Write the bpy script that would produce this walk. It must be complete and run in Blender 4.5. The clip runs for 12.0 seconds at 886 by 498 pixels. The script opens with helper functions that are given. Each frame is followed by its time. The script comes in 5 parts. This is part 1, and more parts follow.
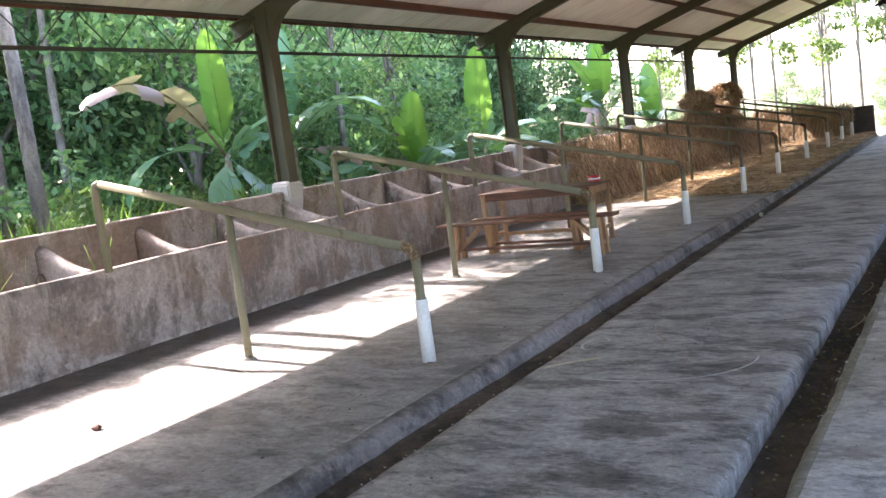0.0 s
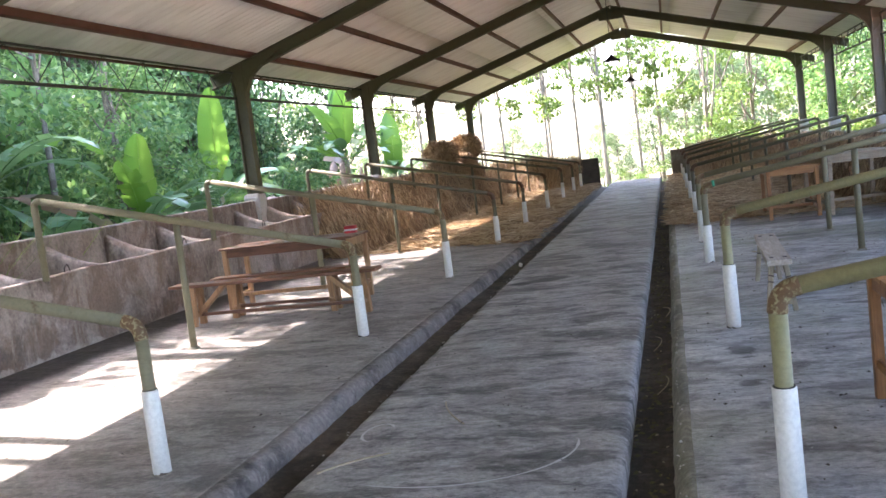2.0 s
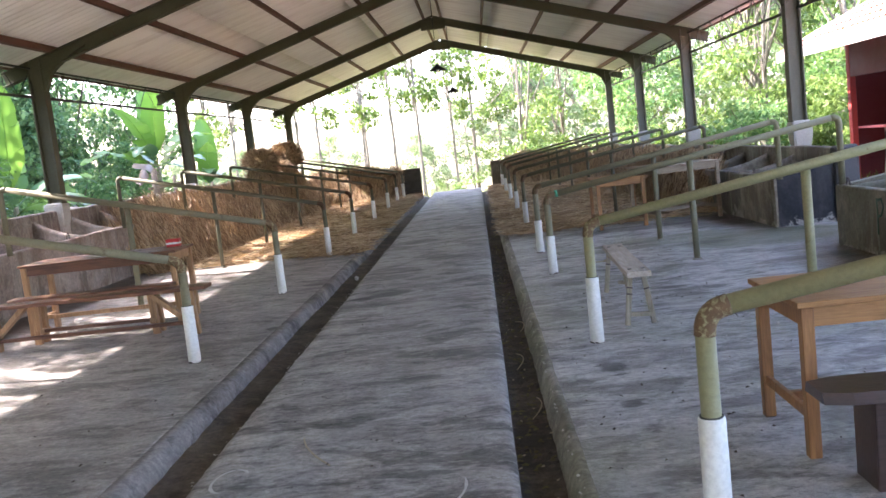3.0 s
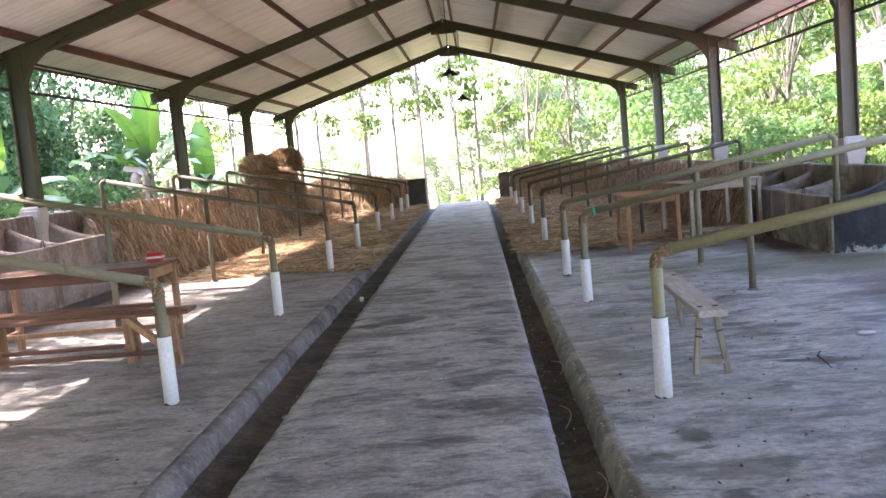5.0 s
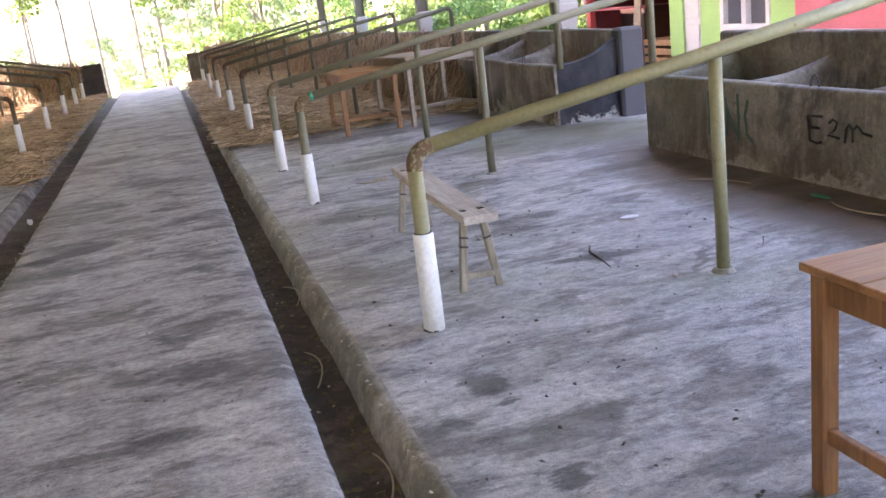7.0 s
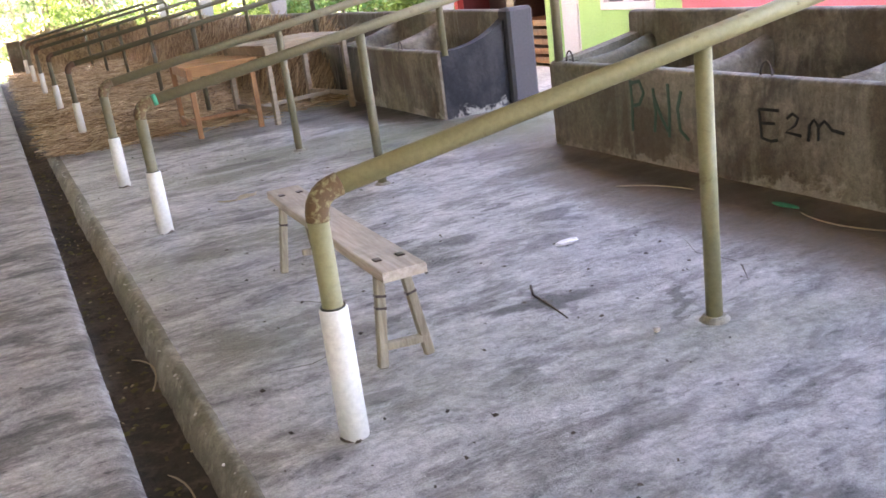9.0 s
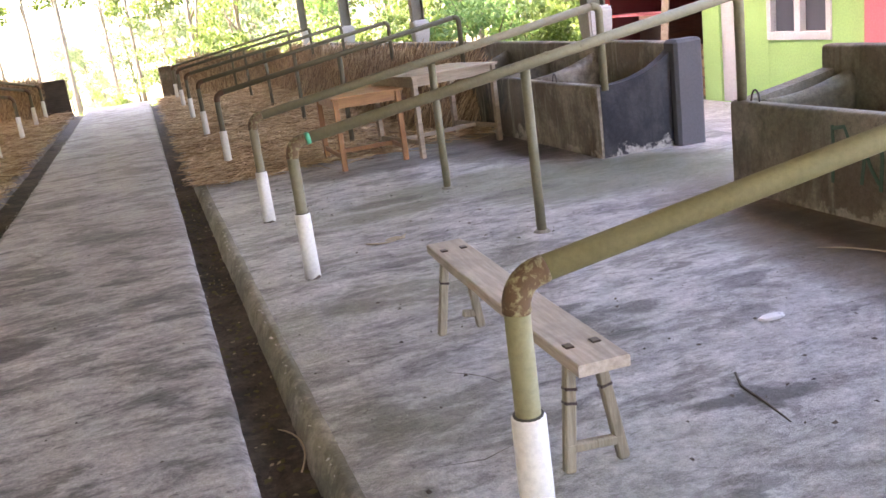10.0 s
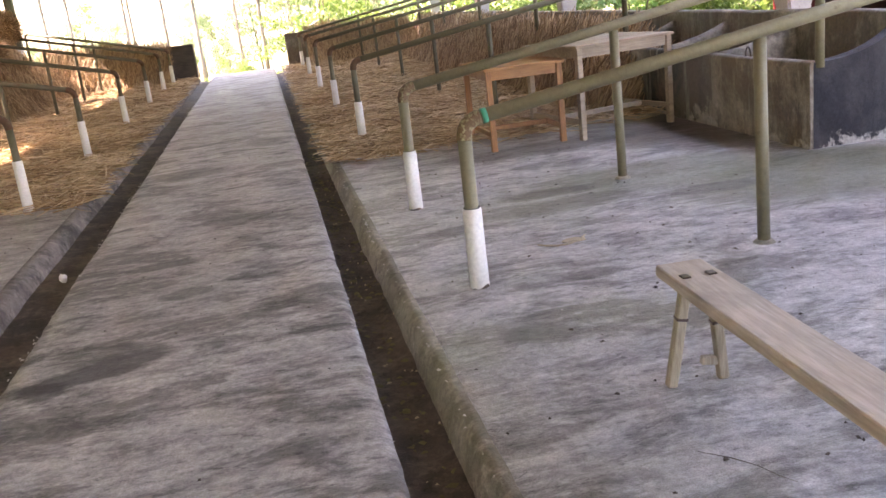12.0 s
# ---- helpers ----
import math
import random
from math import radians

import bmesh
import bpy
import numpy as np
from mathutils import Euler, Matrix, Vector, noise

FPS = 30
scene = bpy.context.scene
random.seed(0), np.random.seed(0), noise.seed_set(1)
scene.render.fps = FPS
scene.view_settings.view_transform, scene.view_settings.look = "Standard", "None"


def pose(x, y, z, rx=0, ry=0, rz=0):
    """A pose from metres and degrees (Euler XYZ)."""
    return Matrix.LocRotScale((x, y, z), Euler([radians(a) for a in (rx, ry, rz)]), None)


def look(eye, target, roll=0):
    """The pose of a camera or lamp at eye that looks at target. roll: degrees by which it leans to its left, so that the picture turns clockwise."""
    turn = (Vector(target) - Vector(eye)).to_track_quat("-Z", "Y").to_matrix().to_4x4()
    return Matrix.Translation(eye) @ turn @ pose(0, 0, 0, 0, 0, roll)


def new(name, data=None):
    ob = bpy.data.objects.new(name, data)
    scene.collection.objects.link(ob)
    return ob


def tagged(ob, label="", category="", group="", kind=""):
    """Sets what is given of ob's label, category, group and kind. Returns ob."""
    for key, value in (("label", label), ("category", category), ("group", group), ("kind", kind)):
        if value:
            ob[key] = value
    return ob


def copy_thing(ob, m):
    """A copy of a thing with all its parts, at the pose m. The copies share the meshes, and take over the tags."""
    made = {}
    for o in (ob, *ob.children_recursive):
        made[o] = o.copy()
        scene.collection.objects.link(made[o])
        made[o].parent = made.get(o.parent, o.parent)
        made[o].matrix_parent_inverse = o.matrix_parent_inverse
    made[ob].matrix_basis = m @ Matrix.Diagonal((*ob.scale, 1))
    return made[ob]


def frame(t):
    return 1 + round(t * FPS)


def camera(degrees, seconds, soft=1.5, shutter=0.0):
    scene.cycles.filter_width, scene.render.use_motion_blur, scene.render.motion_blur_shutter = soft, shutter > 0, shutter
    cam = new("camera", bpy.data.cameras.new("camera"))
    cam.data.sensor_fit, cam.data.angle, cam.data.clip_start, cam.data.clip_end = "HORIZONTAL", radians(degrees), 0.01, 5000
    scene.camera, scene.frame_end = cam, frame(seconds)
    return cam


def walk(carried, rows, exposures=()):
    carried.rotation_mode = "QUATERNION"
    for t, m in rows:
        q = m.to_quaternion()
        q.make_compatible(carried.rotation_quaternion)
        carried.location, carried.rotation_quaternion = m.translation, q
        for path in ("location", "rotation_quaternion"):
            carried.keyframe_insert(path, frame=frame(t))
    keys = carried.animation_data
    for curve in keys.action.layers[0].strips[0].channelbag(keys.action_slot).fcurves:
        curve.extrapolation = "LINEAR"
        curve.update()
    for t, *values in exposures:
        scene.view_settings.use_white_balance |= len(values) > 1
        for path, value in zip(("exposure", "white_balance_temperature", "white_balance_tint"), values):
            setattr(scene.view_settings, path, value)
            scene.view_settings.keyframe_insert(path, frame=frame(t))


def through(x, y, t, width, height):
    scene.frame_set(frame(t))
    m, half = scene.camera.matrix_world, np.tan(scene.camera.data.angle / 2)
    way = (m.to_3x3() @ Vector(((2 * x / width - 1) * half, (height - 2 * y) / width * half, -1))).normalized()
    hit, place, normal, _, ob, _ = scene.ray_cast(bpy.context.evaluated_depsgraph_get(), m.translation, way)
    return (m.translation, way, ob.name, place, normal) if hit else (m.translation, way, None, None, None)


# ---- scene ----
cam = camera(52.8, 12.0, shutter=0.06)
PATH = [
    (0, (-0.022, -0.059, 1.646), (-1.071, 1.627, 1.403), -7.5),
    (0.5, (-0.104, 0.16, 1.632), (-1.064, 1.898, 1.392), -8.2),
    (1, (-0.355, 0.453, 1.592), (-1.214, 2.246, 1.379), -7.3),
    (1.5, (-0.602, 0.719, 1.588), (-1.26, 2.596, 1.382), -6.9),
    (2, (-0.727, 1.075, 1.58), (-1.236, 2.999, 1.378), -7.1),
    (2.5, (-0.947, 1.313, 1.557), (-1.262, 3.274, 1.329), -6.2),
    (3, (-1.119, 1.606, 1.583), (-1.217, 3.59, 1.355), -6.4),
    (3.2, (-1.131, 1.746, 1.581), (-1.171, 3.733, 1.357), -6.8),
    (4.8, (-1.373, 2.763, 1.58), (-1.355, 4.753, 1.382), -4.7),
    (5, (-1.394, 2.831, 1.573), (-1.484, 4.819, 1.368), -5.0),
    (5.5, (-1.487, 3.165, 1.583), (-1.591, 5.143, 1.304), -5.5),
    (6, (-1.475, 3.473, 1.573), (-1.352, 5.436, 1.213), -6.3),
    (6.5, (-1.354, 3.83, 1.57), (-1.09, 5.766, 1.139), -6.5),
    (7, (-1.393, 4.186, 1.556), (-0.877, 6.042, 1.021), -6.9),
    (7.2, (-1.387, 4.308, 1.564), (-0.751, 6.116, 0.991), -6.6),
    (8.8, (-1.222, 5.321, 1.568), (-0.35, 7.005, 0.934), -7.3),
    (9, (-1.193, 5.467, 1.558), (-0.396, 7.196, 0.946), -7.4),
    (9.5, (-1.125, 5.782, 1.561), (-0.575, 7.626, 1.017), -7.7),
    (10, (-1.192, 6.078, 1.625), (-0.633, 7.924, 1.096), -7.5),
    (10.5, (-1.206, 6.429, 1.593), (-0.727, 8.312, 1.116), -8.0),
    (11, (-1.171, 6.704, 1.586), (-0.921, 8.637, 1.136), -8.3),
    (11.5, (-1.292, 6.977, 1.576), (-1.033, 8.896, 1.079), -7.3),
    (12, (-1.322, 7.257, 1.546), (-1.001, 9.152, 0.992), -6.7),
]
EXPOSURES = [(0.0, 3.76, 6450, 23), (2.5, 3.92, 6450, 24), (5.5, 4.14, 6500, 29), (7.0, 4.52, 7000, 33), (9.0, 4.80, 7600, 32), (10.0, 4.68, 7700, 34), (11.0, 4.62, 8300, 35), (12.0, 4.66, 7900, 35)]
walk(cam, [(t, look(eye, target, roll)) for t, eye, target, roll in PATH], EXPOSURES)

# ---- world, sun, exposure ----
SUN_EL, SUN_AZ = 43.5, 172.0          # degrees; azimuth counted from +x towards +y, the side the sun stands on
world = bpy.data.worlds.new("world")
scene.world = world
world.use_nodes = True
wn, wl = world.node_tree.nodes, world.node_tree.links
sky = wn.new("ShaderNodeTexSky")
sky.sky_type, sky.sun_disc = "NISHITA", False
sky.sun_elevation, sky.sun_rotation = radians(SUN_EL), radians(90 - SUN_AZ)
sky.air_density, sky.dust_density, sky.ozone_density = 1.0, 3.0, 1.0
wn["Background"].inputs["Strength"].default_value = 0.15
wl.new(sky.outputs["Color"], wn["Background"].inputs["Color"])
sun_data = bpy.data.lights.new("sun", "SUN")
sun_data.energy, sun_data.angle, sun_data.color = 2.3, radians(0.6), (1.0, 0.95, 0.86)
sun = new("sun", sun_data)
_d = Vector((math.cos(radians(SUN_EL)) * math.cos(radians(SUN_AZ)), math.cos(radians(SUN_EL)) * math.sin(radians(SUN_AZ)), math.sin(radians(SUN_EL))))
sun.matrix_world = look(_d * 60, (0, 0, 0))

# ---- materials ----


def nodes_of(name, rough=0.8, metal=0.0):
    m = bpy.data.materials.new(name)
    m.use_nodes = True
    nt = m.node_tree
    b = nt.nodes["Principled BSDF"]
    b.inputs["Roughness"].default_value, b.inputs["Metallic"].default_value = rough, metal
    return m, nt, b


def coords(nt, scale=(1, 1, 1), kind="Object"):
    tc, mp = nt.nodes.new("ShaderNodeTexCoord"), nt.nodes.new("ShaderNodeMapping")
    mp.inputs["Scale"].default_value = scale
    nt.links.new(tc.outputs[kind], mp.inputs["Vector"])
    return mp.outputs["Vector"]


def noise_of(nt, vec, scale, detail=5.0, rough=0.6, warp=0.0):
    n = nt.nodes.new("ShaderNodeTexNoise")
    n.inputs["Scale"].default_value, n.inputs["Detail"].default_value = scale, detail
    n.inputs["Roughness"].default_value, n.inputs["Distortion"].default_value = rough, warp
    nt.links.new(vec, n.inputs["Vector"])
    return n.outputs["Fac"]


def ramp(nt, fac, stops):
    r = nt.nodes.new("ShaderNodeValToRGB")
    el = r.color_ramp.elements
    while len(el) < len(stops):
        el.new(0.5)
    for e, (p, c) in zip(el, stops):
        e.position = p
        e.color = (*c, 1) if len(c) == 3 else c
    nt.links.new(fac, r.inputs["Fac"])
    return r.outputs["Color"]


def mix(nt, fac, a, b, mode="MIX"):
    n = nt.nodes.new("ShaderNodeMix")
    n.data_type, n.blend_type = "RGBA", mode
    for val, idx in ((fac, 0), (a, 6), (b, 7)):
        if isinstance(val, (int, float)):
            n.inputs[idx].default_value = val
        elif isinstance(val, tuple):
            n.inputs[idx].default_value = (*val, 1)
        else:
            nt.links.new(val, n.inputs[idx])
    return n.outputs[2]


def bump(nt, b, height, strength, dist=0.01):
    n = nt.nodes.new("ShaderNodeBump")
    n.inputs["Strength"].default_value, n.inputs["Distance"].default_value = strength, dist
    nt.links.new(height, n.inputs["Height"])
    nt.links.new(n.outputs["Normal"], b.inputs["Normal"])


G = lambda v: (v, v, v)


def concrete(name, light, mid, dark, stretch=(1, 1, 1), blot=0.5, moss=None, rough=0.8, wear=0.5, relief=0.5, spots=(), edge=(0.46, 0.55), patch=None, streak=None, base=None, brush=0.0):
    """Cast concrete: wide tones, ragged stains, pale scuffs, grain and pits."""
    m, nt, b = nodes_of(name, rough)
    v, vs = coords(nt), coords(nt, stretch)
    big = noise_of(nt, v, 0.55, 6, 0.6, 0.4)
    stain, small = noise_of(nt, vs, 1.5, 9, 0.68, 0.25), noise_of(nt, vs, 4.2, 8, 0.7, 0.15)
    scuff, tone = noise_of(nt, vs, 6.5, 7, 0.75, 0.1), noise_of(nt, v, 2.6, 6, 0.65, 0.2)
    fine, grain = noise_of(nt, v, 26, 7, 0.75), noise_of(nt, v, 150, 3, 0.6)
    c = ramp(nt, big, [(0.36, mid), (0.60, light)])
    c = mix(nt, 0.55, c, ramp(nt, tone, [(0.32, G(0.55)), (0.62, G(1.05))]), "MULTIPLY")
    c = mix(nt, ramp(nt, stain, [(edge[0], G(0.0)), (edge[1], G(blot))]), c, dark)
    c = mix(nt, ramp(nt, small, [(0.52, G(0)), (0.68, G(wear))]), c, tuple(x * 0.5 for x in dark))
    c = mix(nt, ramp(nt, scuff, [(0.52, G(0)), (0.66, G(0.5))]), c, tuple(min(0.8, x * 1.3) for x in light))
    if brush:
        # trowel marks drawn across the strip, coarse and fine
        coarse, hair = noise_of(nt, coords(nt, (1.0, 1.9, 1)), 2.3, 12, 0.74, 0.4), noise_of(nt, coords(nt, (1.0, 2.2, 1)), 9.0, 10, 0.78, 0.2)
        c = mix(nt, brush, c, ramp(nt, coarse, [(0.38, G(0.30)), (0.44, G(0.72)), (0.50, G(1.0)), (0.66, G(1.22))]), "MULTIPLY")
        c = mix(nt, brush, c, ramp(nt, hair, [(0.37, G(0.25)), (0.435, G(0.92)), (0.56, G(1.0)), (0.63, G(1.3))]), "MULTIPLY")
    if spots:
        # spills, soot marks, painted shade and other dark areas: ragged ellipses (x, y, half width, half depth, turn,
        # strength)
        nv = nt.nodes.new("ShaderNodeTexNoise")
        nv.inputs["Scale"].default_value, nv.inputs["Detail"].default_value, nv.inputs["Roughness"].default_value = 5.0, 7.0, 0.7
        nt.links.new(vs, nv.inputs["Vector"])
        off = nt.nodes.new("ShaderNodeVectorMath")
        off.operation = "MULTIPLY_ADD"
        off.inputs[1].default_value, off.inputs[2].default_value = (0.34, 0.26, 0.0), (-0.17, -0.13, 0.0)
        nt.links.new(nv.outputs["Color"], off.inputs[0])
        wv = nt.nodes.new("ShaderNodeVectorMath")
        nt.links.new(v, wv.inputs[0])
        nt.links.new(off.outputs[0], wv.inputs[1])
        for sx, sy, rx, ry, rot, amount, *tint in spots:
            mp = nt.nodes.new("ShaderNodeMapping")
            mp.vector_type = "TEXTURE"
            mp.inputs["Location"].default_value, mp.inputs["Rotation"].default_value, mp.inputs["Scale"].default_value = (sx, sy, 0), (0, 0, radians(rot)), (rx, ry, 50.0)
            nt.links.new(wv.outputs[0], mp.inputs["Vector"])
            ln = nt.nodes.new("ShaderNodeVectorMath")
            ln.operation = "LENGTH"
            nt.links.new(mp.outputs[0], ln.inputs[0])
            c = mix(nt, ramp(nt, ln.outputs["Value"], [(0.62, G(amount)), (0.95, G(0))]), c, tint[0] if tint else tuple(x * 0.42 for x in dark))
    if patch:
        c = mix(nt, ramp(nt, noise_of(nt, v, 1.3, 7, 0.65, 0.5), [(0.47, G(0)), (0.58, G(0.8))]), c, patch)
    if streak:
        # runs of lime down the face
        c = mix(nt, ramp(nt, noise_of(nt, coords(nt, (1.0, 3.2, 0.35)), 1.4, 6, 0.6, 0.15), [(0.54, G(0)), (0.61, G(0.6))]), c, streak)
    if base:
        # ragged flakes of old limewash left at the foot
        sep = nt.nodes.new("ShaderNodeSeparateXYZ")
        nt.links.new(v, sep.inputs[0])
        ma = nt.nodes.new("ShaderNodeMath")
        ma.operation = "MULTIPLY_ADD"
        ma.inputs[1].default_value = 0.9
        nt.links.new(noise_of(nt, v, 2.6, 8, 0.7, 0.3), ma.inputs[0])
        nt.links.new(sep.outputs["Z"], ma.inputs[2])
        c = mix(nt, ramp(nt, ma.outputs[0], [(0.47, G(0.75)), (0.52, G(0))]), c, base)
    if moss:
        mo = noise_of(nt, v, 0.35, 5, 0.6, 0.4)
        c = mix(nt, ramp(nt, mo, [(0.52, G(0)), (0.66, G(0.7))]), c, moss)
    c = mix(nt, 0.6, c, ramp(nt, fine, [(0.34, G(0.4)), (0.62, G(1.08))]), "MULTIPLY")
    c = mix(nt, 0.35, c, ramp(nt, grain, [(0.35, G(0.3)), (0.6, G(1.05))]), "MULTIPLY")
    nt.links.new(c, b.inputs["Base Color"])
    nt.links.new(ramp(nt, stain, [(0.35, G(min(1, rough + 0.1))), (0.65, G(max(0.25, rough - 0.2)))]), b.inputs["Roughness"])
    if brush:
        bump(nt, b, mix(nt, 0.55, fine, hair), 0.9, 0.022)
    else:
        bump(nt, b, mix(nt, 0.4, fine, grain), relief, 0.010)
    return m


def wood(name, light, dark, axis=1, rough=0.55, dirt=0.3, grain=30.0):
    """Planks with grain along one axis, knots and dirt."""
    m, nt, b = nodes_of(name, rough)
    sc = [grain, grain, grain]
    sc[axis] = grain / 14
    v, vs = coords(nt), coords(nt, tuple(sc))
    g, f = noise_of(nt, vs, 1.0, 6, 0.65, 0.8), noise_of(nt, vs, 4.0, 4, 0.7)
    d = noise_of(nt, v, 3.0, 5, 0.6, 0.4)
    oi = nt.nodes.new("ShaderNodeObjectInfo")
    c = ramp(nt, g, [(0.3, dark), (0.68, light)])
    c = mix(nt, 0.4, c, ramp(nt, f, [(0.35, G(0.45)), (0.6, G(1.0))]), "MULTIPLY")
    c = mix(nt, ramp(nt, d, [(0.5, G(0)), (0.72, G(dirt))]), c, tuple(x * 0.3 for x in dark))
    c = mix(nt, 0.35, c, ramp(nt, oi.outputs["Random"], [(0, G(0.6)), (1, G(1.0))]), "MULTIPLY")
    nt.links.new(c, b.inputs["Base Color"])
    bump(nt, b, mix(nt, 0.5, g, f), 0.35, 0.004)
    return m


def paint(name, colour, worn, amount=0.5, rough=0.45, scale=5.0, metal=0.0):
    """Old paint with a second colour (rust, dirt, bare ground) where it has worn."""
    m, nt, b = nodes_of(name, rough, metal)
    v = coords(nt)
    a, f, s = noise_of(nt, v, scale, 6, 0.65, 0.4), noise_of(nt, v, 45, 5, 0.7), noise_of(nt, v, 1.1, 3, 0.5)
    c = mix(nt, ramp(nt, s, [(0.3, G(0.0)), (0.7, G(0.35))]), colour, tuple(x * 0.6 for x in colour))
    c = mix(nt, ramp(nt, a, [(0.72 - 0.3 * amount, G(0)), (0.80 - 0.2 * amount, G(1))]), c, worn)
    c = mix(nt, 0.3, c, ramp(nt, f, [(0.35, G(0.45)), (0.6, G(1.0))]), "MULTIPLY")
    nt.links.new(c, b.inputs["Base Color"])
    nt.links.new(ramp(nt, a, [(0.3, G(rough)), (0.75, G(0.85))]), b.inputs["Roughness"])
    bump(nt, b, mix(nt, 0.5, a, f), 0.25, 0.004)
    return m


def leafy(name, dark, mid, light, through=0.35, rough=0.45, spec=0.4):
    """Leaves: every blade its own green, light shines through them."""
    m, nt, b = nodes_of(name, rough)
    b.inputs["Specular IOR Level"].default_value = spec
    geo = nt.nodes.new("ShaderNodeNewGeometry")
    v = coords(nt)
    patch = noise_of(nt, v, 0.6, 3, 0.5)
    c = ramp(nt, geo.outputs["Random Per Island"], [(0.0, dark), (0.55, mid), (1.0, light)])
    c = mix(nt, 0.45, c, ramp(nt, patch, [(0.3, G(0.5)), (0.65, G(1.1))]), "MULTIPLY")
    nt.links.new(c, b.inputs["Base Color"])
    tr = nt.nodes.new("ShaderNodeBsdfTranslucent")
    nt.links.new(mix(nt, 0.35, c, (0.20, 0.34, 0.07), "MIX"), tr.inputs["Color"])
    mx = nt.nodes.new("ShaderNodeMixShader")
    mx.inputs[0].default_value = through
    nt.links.new(b.outputs[0], mx.inputs[1])
    nt.links.new(tr.outputs[0], mx.inputs[2])
    nt.links.new(mx.outputs[0], nt.nodes["Material Output"].inputs[0])
    return m


def strands(name, dark, mid, light):
    m, nt, b = nodes_of(name, 0.65)
    geo = nt.nodes.new("ShaderNodeNewGeometry")
    v = coords(nt)
    c = ramp(nt, geo.outputs["Random Per Island"], [(0.0, dark), (0.5, mid), (1.0, light)])
    c = mix(nt, 0.7, c, ramp(nt, noise_of(nt, v, 0.9, 4, 0.6), [(0.3, (0.5, 0.4, 0.32)), (0.65, G(1.0))]), "MULTIPLY")
    nt.links.new(c, b.inputs["Base Color"])
    return m


def roofing(name, clean, dirty, through=0.07):
    """Thin pale roof sheet that lets some daylight through, with faint runs of dirt."""
    m, nt, b = nodes_of(name, 0.8)
    runs, cloud = noise_of(nt, coords(nt, (0.35, 2.4, 1)), 1.6, 6, 0.62, 0.2), noise_of(nt, coords(nt), 0.7, 4, 0.55)
    c = mix(nt, ramp(nt, runs, [(0.46, G(0)), (0.70, G(0.55))]), clean, dirty)
    c = mix(nt, 0.4, c, ramp(nt, cloud, [(0.3, G(0.8)), (0.65, G(1.0))]), "MULTIPLY")
    nt.links.new(c, b.inputs["Base Color"])
    tr = nt.nodes.new("ShaderNodeBsdfTranslucent")
    nt.links.new(c, tr.inputs["Color"])
    mx = nt.nodes.new("ShaderNodeMixShader")
    mx.inputs[0].default_value = through
    nt.links.new(b.outputs[0], mx.inputs[1])
    nt.links.new(tr.outputs[0], mx.inputs[2])
    nt.links.new(mx.outputs[0], nt.nodes["Material Output"].inputs[0])
    return m


def plain_noise(name, a, c2, scale=20.0, rough=0.9, relief=0.5):
    m, nt, b = nodes_of(name, rough)
    v = coords(nt)
    n1, n2 = noise_of(nt, v, scale, 6, 0.7, 0.3), noise_of(nt, v, scale * 0.12, 4, 0.6, 0.5)
    c = ramp(nt, n1, [(0.3, a), (0.7, c2)])
    c = mix(nt, 0.5, c, ramp(nt, n2, [(0.3, G(0.4)), (0.7, G(1.0))]), "MULTIPLY")
    nt.links.new(c, b.inputs["Base Color"])
    bump(nt, b, n1, relief, 0.02)
    return m


M_AISLE = concrete("aisle_concrete", (0.50, 0.475, 0.435), (0.385, 0.36, 0.325), (0.10, 0.09, 0.078), (0.62, 1.5, 1), 0.7, rough=0.8, edge=(0.525, 0.575), wear=0.6, brush=0.8,
                   spots=[(-2.35, 11.45, 0.50, 0.17, 20, 0.8), (-2.55, 11.3, 0.16, 0.14, 0, 0.7), (-2.2, 13.2, 0.3, 0.12, 5, 0.6), (-1.75, 14.3, 0.35, 0.2, 0, 0.5), (-2.0, 12.5, 0.22, 0.1, 10, 0.5),
                          (-1.55, 12.05, 0.2, 0.08, 0, 0.4), (-2.3, 16.8, 0.5, 0.4, 0, 0.5), (-1.5, 18.5, 0.3, 0.5, 0, 0.4), (-2.1, 9.6, 0.3, 0.12, 0, 0.35), (-1.5, 8.3, 0.25, 0.1, 0, 0.35), (-1.9, 6.6, 0.4, 0.2, 0, 0.3)])
# the spot at x -6.7 is a long strip that darkens the floor beside the trough
M_PLAT_L = concrete("platform_concrete", (0.44, 0.405, 0.365), (0.35, 0.32, 0.285), (0.16, 0.14, 0.12), (0.65, 1.4, 1), 0.6, rough=0.85, edge=(0.52, 0.575), brush=0.55,
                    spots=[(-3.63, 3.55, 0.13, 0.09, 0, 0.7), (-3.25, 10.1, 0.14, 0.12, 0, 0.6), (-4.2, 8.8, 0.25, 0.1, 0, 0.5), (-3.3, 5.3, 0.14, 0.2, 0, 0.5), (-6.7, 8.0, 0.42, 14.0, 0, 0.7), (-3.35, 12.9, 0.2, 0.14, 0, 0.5)])
